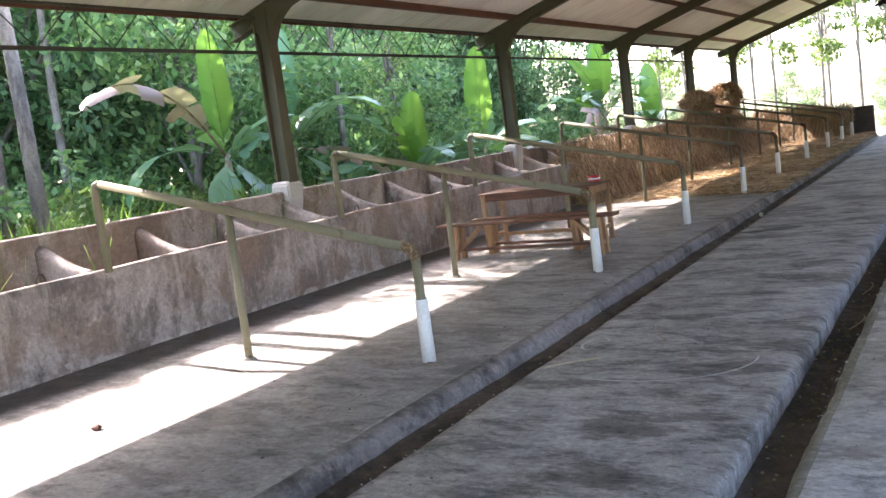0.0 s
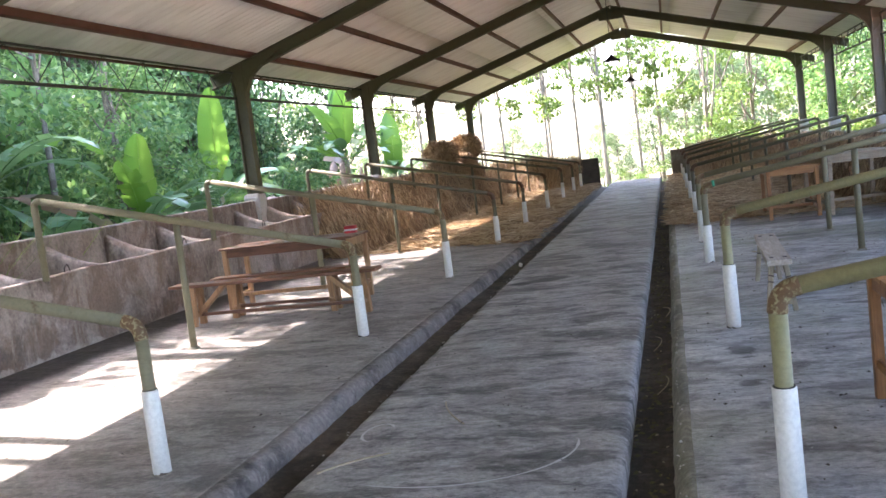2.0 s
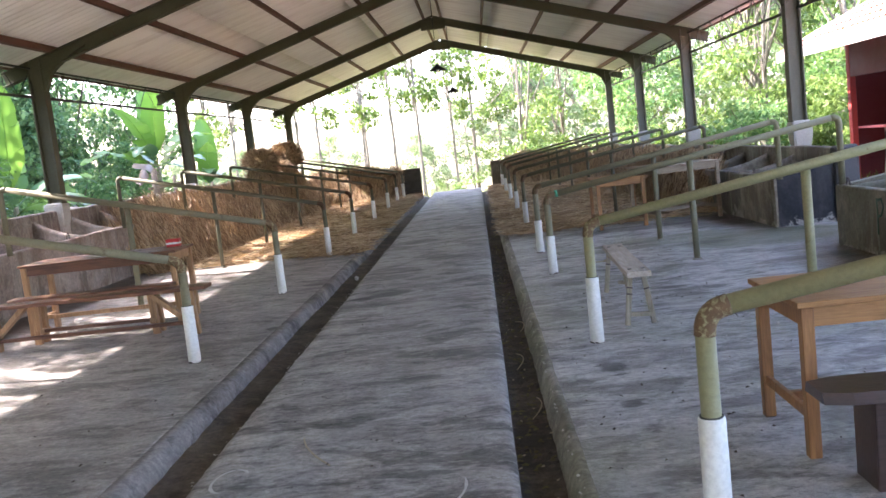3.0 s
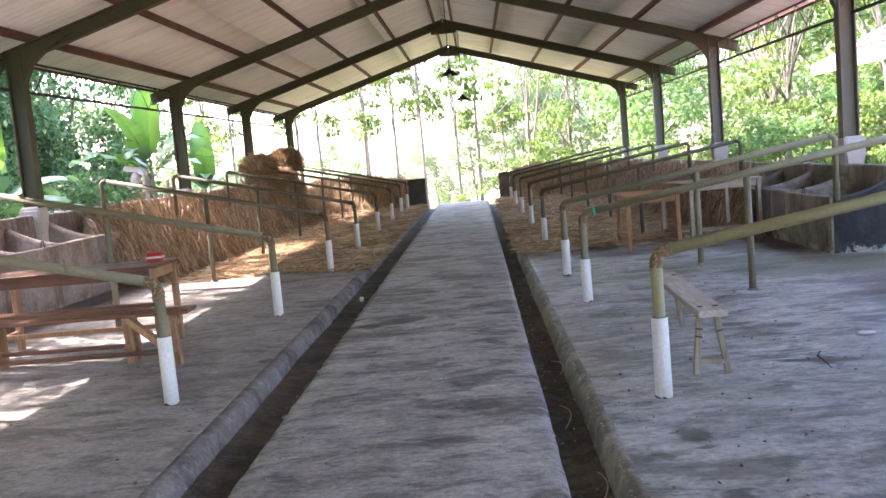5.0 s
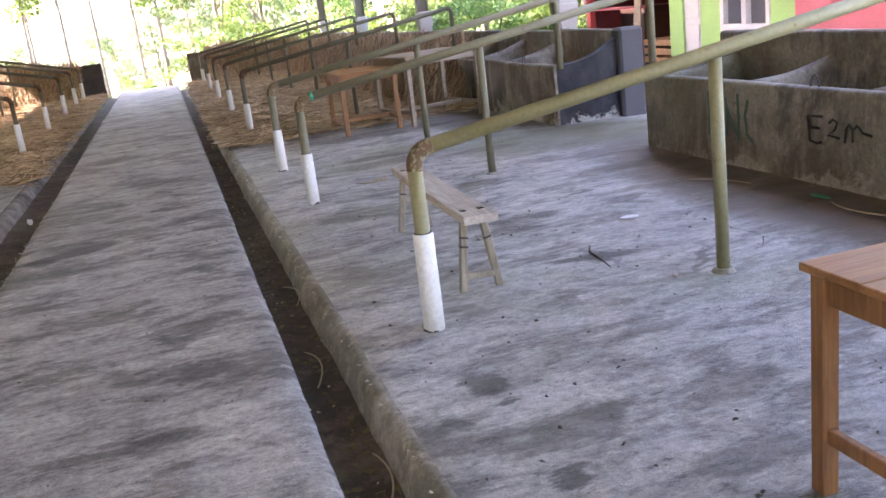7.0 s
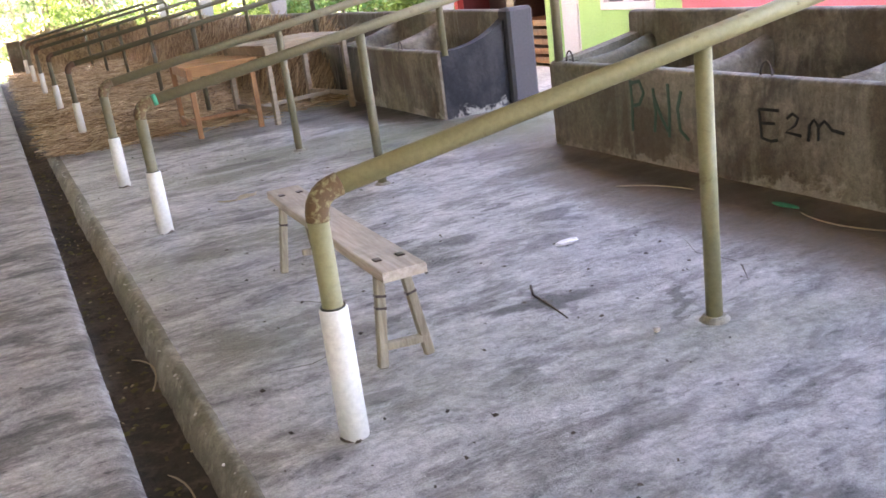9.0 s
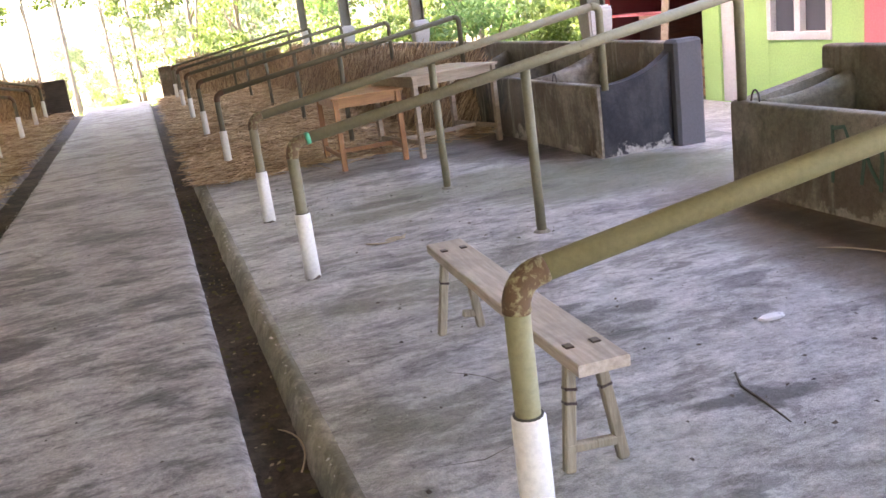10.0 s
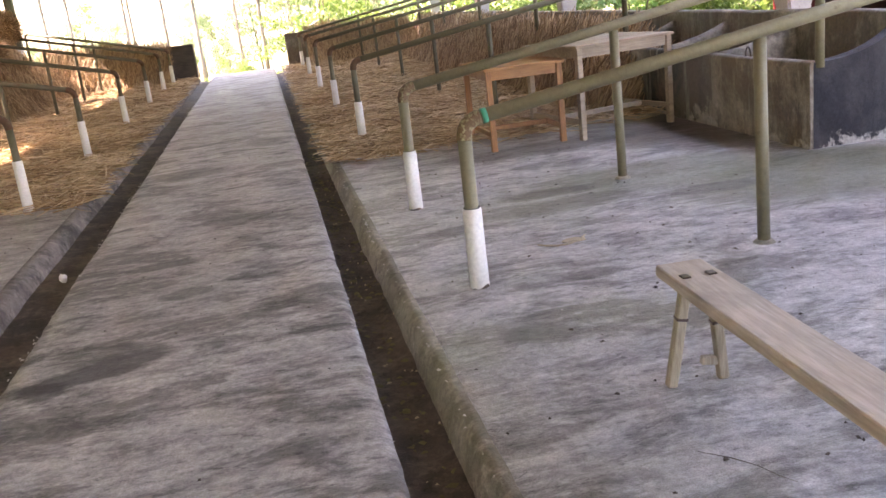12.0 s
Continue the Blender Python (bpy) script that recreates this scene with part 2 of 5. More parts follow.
M_PLAT_R = concrete("damp_platform_concrete", (0.60, 0.59, 0.57), (0.46, 0.445, 0.425), (0.13, 0.118, 0.105), (0.58, 1.5, 1), 0.7, edge=(0.525, 0.58), brush=0.8, spots=[
    (2.85, 7.9, 1.2, 5.5, 0, 0.92, (0.17, 0.12, 0.066)), (2.45, 9.6, 0.72, 1.9, 3, 0.7, (0.17, 0.12, 0.066)), (2.0, 10.9, 0.5, 0.16, 10, 0.6, (0.11, 0.09, 0.065)), (2.5, 12.8, 1.5, 0.9, 0, 0.72, (0.15, 0.175, 0.085)), (1.5, 13.6, 1.2, 0.6, 0, 0.6, (0.17, 0.19, 0.10)), (0.6, 13.1, 0.7, 0.25, 0, 0.6, (0.14, 0.14, 0.09)), (2.2, 15.6, 0.8, 1.6, 0, 0.8, (0.11, 0.08, 0.055)),
    (1.25, 8.35, 0.30, 0.035, 50, 0.8), (0.95, 9.9, 0.16, 0.10, 20, 0.7), (0.62, 10.1, 0.2, 0.07, 0, 0.75), (1.45, 10.3, 0.13, 0.06, 10, 0.75), (0.35, 8.2, 0.22, 0.05, 15, 0.6), (-0.2, 8.4, 0.2, 0.06, -10, 0.6),
    (0.78, 8.75, 0.33, 0.075, -8, 0.85), (0.79, 8.76, 0.05, 0.28, 5, 0.55), (-0.37, 7.46, 0.12, 0.15, 0, 0.75), (-0.35, 7.27, 0.06, 0.04, 0, 0.8), (-0.36, 6.60, 0.09, 0.08, 0, 0.8), (0.25, 6.45, 0.40, 0.12, 0, 0.55),
    (-0.3, 10.9, 0.26, 0.13, -20, 0.7), (0.2, 11.6, 0.28, 0.10, 0, 0.6), (0.6, 13.5, 0.45, 0.16, 0, 0.7), (1.6, 12.9, 0.5, 0.16, 0, 0.5), (-0.5, 9.4, 0.12, 0.2, 0, 0.5), (1.0, 15.3, 1.2, 0.4, 0, 0.6),
    (2.55, 9.5, 0.22, 2.2, 0, 0.6), (2.5, 14.8, 0.35, 1.2, 0, 0.7), (1.6, 9.9, 0.25, 0.1, 20, 0.5), (0.5, 7.6, 0.25, 0.1, 0, 0.4), (-0.3, 12.9, 0.25, 0.15, 0, 0.5), (1.3, 7.2, 0.3, 0.12, 0, 0.4)],
                    moss=(0.27, 0.29, 0.19), rough=0.55, wear=0.55)
M_KERB = concrete("mossy_kerb", (0.42, 0.40, 0.33), (0.28, 0.265, 0.20), (0.14, 0.13, 0.09), (1, 1, 1.5), 0.7, moss=(0.20, 0.20, 0.11), rough=0.85, relief=0.8)
M_KERB_L = concrete("stained_kerb", (0.30, 0.265, 0.235), (0.215, 0.188, 0.165), (0.05, 0.041, 0.035), (1, 1, 1), 0.85, rough=0.9, relief=0.9, edge=(0.48, 0.60), wear=0.8)
M_DRAIN = concrete("drain_mud", (0.17, 0.14, 0.105), (0.105, 0.084, 0.062), (0.024, 0.020, 0.015), (1, 1, 1), 0.7, rough=0.95, relief=1.0)
M_TROUGH_L = concrete("trough_concrete", (0.44, 0.375, 0.325), (0.31, 0.255, 0.215), (0.12, 0.092, 0.074), (1.0, 1.0, 0.6), 0.8, wear=0.5, relief=0.7, edge=(0.5, 0.57), patch=(0.22, 0.15, 0.105), streak=(0.42, 0.37, 0.31), base=(0.50, 0.45, 0.38))
# its one spot paints the shade behind the tall table near-black on the front
M_TROUGH_R = concrete("dark_trough_concrete", (0.37, 0.335, 0.265), (0.25, 0.222, 0.17), (0.085, 0.073, 0.056), (1.0, 1.0, 0.55), 0.8, moss=(0.13, 0.14, 0.08), wear=0.6, relief=0.7, edge=(0.49, 0.56), patch=(0.12, 0.088, 0.055), streak=(0.33, 0.31, 0.25), base=(0.46, 0.43, 0.36),
                      spots=[(-0.48, 2.45, 0.30, 0.85, 0, 0.95, (0.012, 0.011, 0.010))])
M_WALL_END = paint("blue_grey_paint", (0.075, 0.077, 0.082), (0.075, 0.07, 0.06), 0.35, 0.85, 6.0)
M_TROUGH_PAINT = concrete("blue_black_paint", (0.022, 0.024, 0.031), (0.014, 0.0155, 0.020), (0.05, 0.05, 0.05), (1, 1, 0.6), 0.5, rough=0.9, wear=0.3, relief=0.6, base=(0.42, 0.41, 0.37))
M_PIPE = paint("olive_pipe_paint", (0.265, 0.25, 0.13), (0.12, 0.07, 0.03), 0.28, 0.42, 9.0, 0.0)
# darker pipe olive: shade on the near left rails is put into it
M_PIPE_L = paint("darkened_olive_pipe_paint", (0.19, 0.175, 0.105), (0.10, 0.065, 0.035), 0.32, 0.5, 9.0)
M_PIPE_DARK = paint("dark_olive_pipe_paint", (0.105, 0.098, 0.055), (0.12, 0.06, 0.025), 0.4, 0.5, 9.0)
M_RUST_DARK = paint("brown_rusty_elbow", (0.10, 0.055, 0.028), (0.12, 0.105, 0.06), 0.5, 0.8, 30.0)
M_RUST = paint("rusty_elbow", (0.13, 0.075, 0.035), (0.31, 0.285, 0.155), 0.72, 0.75, 48.0)
M_SLEEVE = paint("white_pvc", (0.74, 0.74, 0.68), (0.40, 0.36, 0.26), 0.3, 0.4, 9.0)
M_TAPE = paint("green_tape", (0.02, 0.30, 0.17), (0.02, 0.2, 0.1), 0.2, 0.4)
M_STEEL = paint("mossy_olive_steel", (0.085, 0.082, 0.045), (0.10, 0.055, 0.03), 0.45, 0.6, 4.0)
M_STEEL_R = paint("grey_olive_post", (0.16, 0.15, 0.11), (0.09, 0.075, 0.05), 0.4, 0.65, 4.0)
M_PURLIN = paint("red_brown_purlin", (0.13, 0.05, 0.03), (0.07, 0.035, 0.025), 0.4, 0.65, 4.0)
M_ROD = paint("dark_rod", (0.05, 0.05, 0.035), (0.09, 0.05, 0.03), 0.4, 0.6)
M_PEDESTAL = paint("whitewashed_block", (0.52, 0.50, 0.46), (0.32, 0.28, 0.22), 0.35, 0.8)
M_SHEET = roofing("fibre_cement_sheet", (0.87, 0.845, 0.79), (0.60, 0.55, 0.49))
M_WOOD_RED = wood("red_brown_wood", (0.20, 0.082, 0.038), (0.08, 0.031, 0.015), 0)
M_WOOD_RAW = wood("raw_orange_wood", (0.46, 0.27, 0.13), (0.27, 0.14, 0.06), 2)
M_WOOD_TAB = wood("orange_table_wood", (0.46, 0.235, 0.085), (0.27, 0.12, 0.042), 0)
M_WOOD_LEG = wood("orange_leg_wood", (0.42, 0.20, 0.070), (0.22, 0.095, 0.032), 2)
M_WOOD_GREY = wood("weathered_bench_wood", (0.60, 0.53, 0.44), (0.42, 0.35, 0.27), 1, 0.75, 0.45, 16.0)
M_WOOD_GREYLEG = wood("weathered_leg_wood", (0.40, 0.35, 0.25), (0.20, 0.165, 0.11), 2, 0.75, 0.55)
M_WOOD_PALE = wood("pale_table_wood", (0.44, 0.36, 0.26), (0.28, 0.21, 0.135), 0, 0.7, 0.4)
M_WOOD_DARK = wood("dark_stool_wood", (0.085, 0.05, 0.04), (0.035, 0.02, 0.017), 0, 0.3, 0.2)
M_PORCH = concrete("pale_porch_concrete", (0.62, 0.60, 0.56), (0.5, 0.48, 0.45), (0.3, 0.28, 0.25), (1, 1, 1), 0.4)
M_STRAW = strands("rice_straw", (0.20, 0.125, 0.06), (0.49, 0.345, 0.18), (0.72, 0.585, 0.38))
M_STRAW_UP = strands("hung_straw", (0.13, 0.078, 0.038), (0.37, 0.25, 0.135), (0.64, 0.50, 0.31))
M_STRAW_BED = plain_noise("straw_bed", (0.17, 0.10, 0.045), (0.42, 0.27, 0.125), 30, 0.9, 1.0)
M_SOIL = plain_noise("leaf_litter_soil", (0.10, 0.085, 0.045), (0.20, 0.20, 0.08), 5, 0.95, 0.8)
M_GRASS = leafy("grass_blades", (0.06, 0.15, 0.02), (0.14, 0.28, 0.04), (0.30, 0.42, 0.08), 0.45)
M_LEAF_D = leafy("dark_leaves", (0.035, 0.10, 0.042), (0.12, 0.24, 0.10), (0.30, 0.43, 0.18), 0.45)
M_LEAF_M = leafy("green_leaves", (0.06, 0.155, 0.055), (0.15, 0.30, 0.10), (0.33, 0.47, 0.17), 0.5)
M_LEAF_L = leafy("sunny_leaves", (0.05, 0.10, 0.024), (0.11, 0.175, 0.042), (0.20, 0.265, 0.07), 0.42)
# distance haze is put into this leaf colour; there is none in the air
M_LEAF_HAZE = leafy("haze_pale_leaves", (0.11, 0.17, 0.09), (0.17, 0.25, 0.13), (0.26, 0.34, 0.18), 0.4)
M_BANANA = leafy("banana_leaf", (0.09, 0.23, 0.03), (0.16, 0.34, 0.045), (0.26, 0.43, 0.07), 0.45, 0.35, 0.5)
# cooler copy of banana_leaf, with shade put into its greens
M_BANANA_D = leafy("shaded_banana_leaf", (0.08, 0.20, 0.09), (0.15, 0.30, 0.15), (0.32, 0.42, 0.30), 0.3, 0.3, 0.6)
M_BANANA_DRY = leafy("dry_banana_leaf", (0.22, 0.15, 0.10), (0.36, 0.27, 0.20), (0.48, 0.36, 0.25), 0.25)
M_BANANA_STEM = plain_noise("banana_stem", (0.16, 0.15, 0.07), (0.36, 0.34, 0.18), 8, 0.7, 0.4)
M_BARK = concrete("pale_bark", (0.30, 0.27, 0.22), (0.21, 0.18, 0.14), (0.10, 0.085, 0.06), (2, 2, 0.5), 0.7, rough=0.9)
M_BARK_D = concrete("dark_bark", (0.20, 0.17, 0.12), (0.12, 0.10, 0.07), (0.06, 0.05, 0.035), (2, 2, 0.5), 0.7, rough=0.9)
M_GREEN = paint("lime_green_wall_paint", (0.36, 0.62, 0.21), (0.40, 0.50, 0.33), 0.18, 0.7, 2.0)
M_PINK = paint("pink_wall_paint", (0.66, 0.19, 0.215), (0.56, 0.24, 0.24), 0.15, 0.7, 2.0)
M_MAROON = paint("maroon_wall_paint", (0.15, 0.022, 0.025), (0.09, 0.015, 0.018), 0.3, 0.6, 2.0)
M_RED = paint("red_post_paint", (0.50, 0.06, 0.05), (0.3, 0.05, 0.04), 0.2, 0.6, 4.0)
M_WHITE = paint("white_joinery_paint", (0.64, 0.65, 0.64), (0.46, 0.44, 0.40), 0.2, 0.5, 3.0)
M_TILE = paint("faded_red_roof_tile", (0.46, 0.21, 0.17), (0.56, 0.36, 0.31), 0.4, 0.75, 3.0)
M_FASCIA = paint("grey_white_fascia", (0.55, 0.55, 0.53), (0.38, 0.37, 0.35), 0.3, 0.7, 3.0)
M_PAPER = paint("white_foil", (0.75, 0.75, 0.74), (0.25, 0.26, 0.28), 0.4, 0.3, 40.0)
M_REDPACK = paint("red_carton", (0.50, 0.03, 0.035), (0.4, 0.03, 0.03), 0.2, 0.4)
M_LAMP = paint("black_lamp_shade", (0.02, 0.02, 0.02), (0.04, 0.035, 0.03), 0.3, 0.45)
M_BULB = paint("bulb_glass", (0.7, 0.7, 0.66), (0.6, 0.6, 0.55), 0.1, 0.15)
M_DARKBOARD = wood("dark_end_board", (0.10, 0.085, 0.07), (0.05, 0.04, 0.033), 0, 0.8, 0.4)
M_CHALK = paint("dried_lime", (0.62, 0.61, 0.58), (0.45, 0.44, 0.41), 0.5, 0.9, 30.0)
M_TWIG = paint("dry_twig", (0.45, 0.38, 0.26), (0.25, 0.19, 0.12), 0.4, 0.8, 30.0)
M_INK = paint("black_scrawl", (0.025, 0.025, 0.022), (0.06, 0.055, 0.05), 0.3, 0.8, 20.0)
M_INK_GREEN = paint("green_scrawl", (0.06, 0.13, 0.09), (0.12, 0.14, 0.11), 0.5, 0.8, 12.0)
M_IRON = paint("iron_ring", (0.06, 0.045, 0.035), (0.13, 0.06, 0.03), 0.5, 0.6, 30.0)
glass, _nt, _b = nodes_of("window_glass", 0.05)
_b.inputs["Base Color"].default_value = (0.10, 0.11, 0.13, 1)
_b.inputs["Specular IOR Level"].default_value = 0.8

# ---- mesh helpers ----


def empty(name, x=0, y=0, z=0):
    o = new(name)
    o.location = (x, y, z)
    o.empty_display_size = 0.2
    return o


def link_mesh(name, me, material, parent=None, label=""):
    o = new(name, me)
    if not me.materials:
        me.materials.append(material)
    if parent is not None:
        o.parent = parent
    if label:
        o["label"] = label
    return o


def part(name, bm, material, parent=None, label="", smooth=False):
    """One mesh object from a bmesh, under a thing or a part."""
    me = bpy.data.meshes.new(name)
    bmesh.ops.recalc_face_normals(bm, faces=bm.faces)
    if smooth:
        for f in bm.faces:
            f.smooth = True
    bm.to_mesh(me)
    bm.free()
    return link_mesh(name, me, material, parent, label)


def box(x0, x1, y0, y1, z0, z1, bevel=0.006, bm=None, turn=None):
    """A bmesh with one bevelled box."""
    own = bmesh.new()
    m = Matrix.Translation(((x0 + x1) / 2, (y0 + y1) / 2, (z0 + z1) / 2)) @ Matrix.Diagonal((x1 - x0, y1 - y0, z1 - z0, 1))
    bmesh.ops.create_cube(own, size=1, matrix=m)
    if bevel:
        bmesh.ops.bevel(own, geom=own.edges[:], offset=bevel, segments=1, affect="EDGES")
    if turn is not None:
        bmesh.ops.transform(own, matrix=turn, verts=own.verts)
    if bm is None:
        return own
    tmp = bpy.data.meshes.new("tmp")
    own.to_mesh(tmp)
    own.free()
    bm.from_mesh(tmp)
    bpy.data.meshes.remove(tmp)
    return bm


def beam(a, b, w, h, bevel=0.005, bm=None, up=(0, 0, 1)):
    """A bevelled bar from a to b, w wide across and h deep."""
    a, b = Vector(a), Vector(b)
    d = (b - a).normalized()
    s = d.cross(Vector(up))
    s = s.normalized() if s.length > 1e-4 else Vector((1, 0, 0))
    u = s.cross(d)
    m = Matrix((s, d, u)).transposed().to_4x4()
    m.translation = (a + b) / 2
    L = (b - a).length
    return box(-w / 2, w / 2, -L / 2, L / 2, -h / 2, h / 2, bevel, bm, m)


def sweep(pts, r, n=12, bm=None, caps=True):
    """A round bar along pts; r is a number or one radius a point."""
    bm = bm or bmesh.new()
    pts = [Vector(p) for p in pts]
    rs = r if isinstance(r, (list, tuple)) else [r] * len(pts)
    ring0, side = None, None
    for i, p in enumerate(pts):
        t = (pts[min(i + 1, len(pts) - 1)] - pts[max(i - 1, 0)]).normalized()
        if side is None:
            side = t.orthogonal().normalized()
        side = (side - t * side.dot(t)).normalized()
        up = t.cross(side)
        ring = [bm.verts.new(p + (side * math.cos(2 * math.pi * k / n) + up * math.sin(2 * math.pi * k / n)) * rs[i]) for k in range(n)]
        if ring0:
            for k in range(n):
                bm.faces.new((ring0[k], ring0[(k + 1) % n], ring[(k + 1) % n], ring[k])).smooth = True
        elif caps:
            bm.faces.new(ring[::-1])
        ring0 = ring
    if caps:
        bm.faces.new(ring0)
    return bm


def arc(a, corner, b, radius, n=6):
    """Points that go round a corner between two straight runs."""
    a, c, b = Vector(a), Vector(corner), Vector(b)
    u, v = (a - c).normalized(), (b - c).normalized()
    p, q = c + u * radius, c + v * radius
    return [(1 - t) ** 2 * p + 2 * t * (1 - t) * c + t * t * q for t in [k / n for k in range(n + 1)]]


def np_mesh(name, verts, quads, smooth=False):
    """A mesh from arrays of places and four-cornered faces."""
    me = bpy.data.meshes.new(name)
    verts, quads = np.asarray(verts, float), np.asarray(quads, int)
    me.vertices.add(len(verts))
    me.vertices.foreach_set("co", verts.ravel())
    me.loops.add(quads.size)
    me.loops.foreach_set("vertex_index", quads.ravel())
    me.polygons.add(len(quads))
    k = quads.shape[1]
    me.polygons.foreach_set("loop_start", np.arange(len(quads)) * k)
    me.polygons.foreach_set("loop_total", np.full(len(quads), k))
    me.update(calc_edges=True)
    if smooth:
        me.polygons.foreach_set("use_smooth", np.ones(len(quads), bool))
    me.validate()
    return me


def grid_mesh(name, us, vs, fun, smooth=True):
    """A sheet: fun(u, v) gives a place."""
    V = [fun(u, v) for v in vs for u in us]
    n = len(us)
    Q = [(j * n + i, j * n + i + 1, (j + 1) * n + i + 1, (j + 1) * n + i) for j in range(len(vs) - 1) for i in range(n - 1)]
    return np_mesh(name, V, Q, smooth)


def wob(x, y, z=0.0):
    return noise.noise((x, y, z))

# ---- floors ----
Y0, Y1 = -9.0, 33.0
ys = np.arange(Y0, Y1 + 0.01, 0.07)


def strip(name, profile, material, label, jitter=0.012, category="floor"):
    """A cast strip along y: profile points (x, z, how far the edge wanders)."""
    def at(i, y):
        x, z, w = profile[int(i)]
        return (x + w * (0.5 * wob(y * 0.9, x * 9, 1.3) + 0.35 * wob(y * 5.0, x * 9, 4.0) + 0.3 * wob(y * 13.0, x * 9, 6.0)), y, z + jitter * (wob(x * 1.1, y * 0.8, 2.0) * 0.6 + 0.25 * wob(x * 5, y * 5, 7.0)))
    return tagged(link_mesh(name, grid_mesh(name, list(range(len(profile))), list(ys), at), material), label, category, "", "structure")


def run(x0, x1, z0, z1, n):
    return [(x0 + (x1 - x0) * k / n, z0 + (z1 - z0) * k / n, 0.0) for k in range(n + 1)]


strip("floor_1", [(-2.79, -0.16, .012), (-2.775, -0.03, .025), (-2.75, -0.008, .02), (-2.70, 0.0, 0.0)] + run(-2.6, -1.2, 0.004, 0.004, 8) + [(-1.13, 0.0, .0), (-1.105, -0.01, .008), (-1.085, -0.03, .012), (-1.08, -0.18, .008)],
      M_AISLE, "grey worn concrete walkway between two drains", category="walkway")
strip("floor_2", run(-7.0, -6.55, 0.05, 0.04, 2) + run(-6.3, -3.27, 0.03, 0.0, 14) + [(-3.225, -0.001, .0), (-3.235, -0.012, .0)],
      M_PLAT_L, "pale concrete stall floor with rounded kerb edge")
strip("kerb_2", [(-3.245, -0.006, .0), (-3.238, 0.001, .01), (-3.20, 0.001, .02), (-3.16, -0.012, .03), (-3.135, -0.045, .03), (-3.115, -0.10, .02), (-3.10, -0.18, .012)], M_KERB_L, "dark stained rounded concrete kerb of the stall floor", 0.012, "kerb")
strip("floor_3", [(-0.775, -0.004, .0), (-0.765, 0.002, .0), (-0.69, 0.004, 0.0)] + run(-0.6, 2.9, 0.006, 0.03, 16) + [(4.25, 0.02, 0.0), (4.3, -0.3, 0.0)],
      M_PLAT_R, "bluish grey damp concrete stall floor with kerb")
strip("kerb_1", [(-0.872, -0.19, .01), (-0.855, -0.12, .02), (-0.832, -0.05, .025), (-0.812, -0.014, .03), (-0.79, 0.004, .03), (-0.772, 0.007, .02), (-0.752, 0.003, .01)], M_KERB, "mossy concrete kerb with chipped pale edge", 0.008, "kerb")
strip("drain_1", [(-3.14, -0.11, 0), (-2.98, -0.125, .0), (-2.9, -0.135, 0), (-2.84, -0.13, 0), (-2.76, -0.115, 0)], M_DRAIN, "narrow muddy drain beside the walkway", 0.03, "drain")
strip("drain_2", [(-1.12, -0.13, 0), (-1.04, -0.145, 0), (-0.96, -0.15, 0), (-0.88, -0.145, 0), (-0.79, -0.12, 0)], M_DRAIN, "dark drain with mud and leaf litter", 0.035, "drain")


# ---- ground to the horizon ----
def ground_z(x, y):
    inside = max(0.0, 1.0 - max(max(-8.6 - x, x - 4.6, 0.0), max(y - 33.0, -9.5 - y, 0.0)) / 3.0)
    z = -0.22 - 0.12 * inside + 0.12 * wob(x * 0.25, y * 0.25, 5.0) * (1 - inside)
    if y > 33:
        z -= min((y - 33) * 0.10, 2.2)
    return z


gx = [-2500, -600, -150, -60] + list(np.arange(-34, 30.1, 1.0)) + [60, 150, 600, 2500]
gy = [-2500, -600, -150, -50] + list(np.arange(-20, 70.1, 1.0)) + [110, 250, 700, 2500]
tagged(link_mesh("ground", grid_mesh("ground", gx, gy, lambda x, y: (x, y, ground_z(x, y))), M_SOIL), "brown earth with leaf litter around the shed", "ground", "", "structure")


# ---- feeding troughs ----
def wall_bm(xa, xb, y0, y1, z0, z1, rnd=0.03, sway=0.012):
    """A cast wall along y with rounded top edges and slightly uneven faces."""
    n = max(2, int((y1 - y0) / 0.35))
    prof = [(0, z0), (0, z0 + (z1 - z0) * 0.33), (0, z0 + (z1 - z0) * 0.66), (0, z1 - rnd), (rnd * 0.3, z1 - rnd * 0.3), (rnd, z1), (-rnd, z1), (-rnd * 0.3, z1 - rnd * 0.3), (None, z1 - rnd), (None, z0)]
    bm = bmesh.new()
    rows = []
    for j in range(n + 1):
        y = y0 + (y1 - y0) * j / n
        row = []
        for k, (o, z) in enumerate(prof):
            x = (xa + o) if (k < 6) else (xb + (o or 0.0))
            zz = z + (0.015 * wob(y * 0.9, xa, 8.0) if k in (3, 4, 5, 6, 7, 8) else 0.0)
            row.append(bm.verts.new((x + sway * wob(y * 1.1, zz * 2.0, xa), y, zz)))
        rows.append(row)
    for a, b in zip(rows, rows[1:]):
        for k in range(len(prof) - 1):
            bm.faces.new((a[k], a[k + 1], b[k + 1], b[k])).smooth = True
    bm.faces.new(rows[0])
    bm.faces.new(rows[-1][::-1])
    return bm


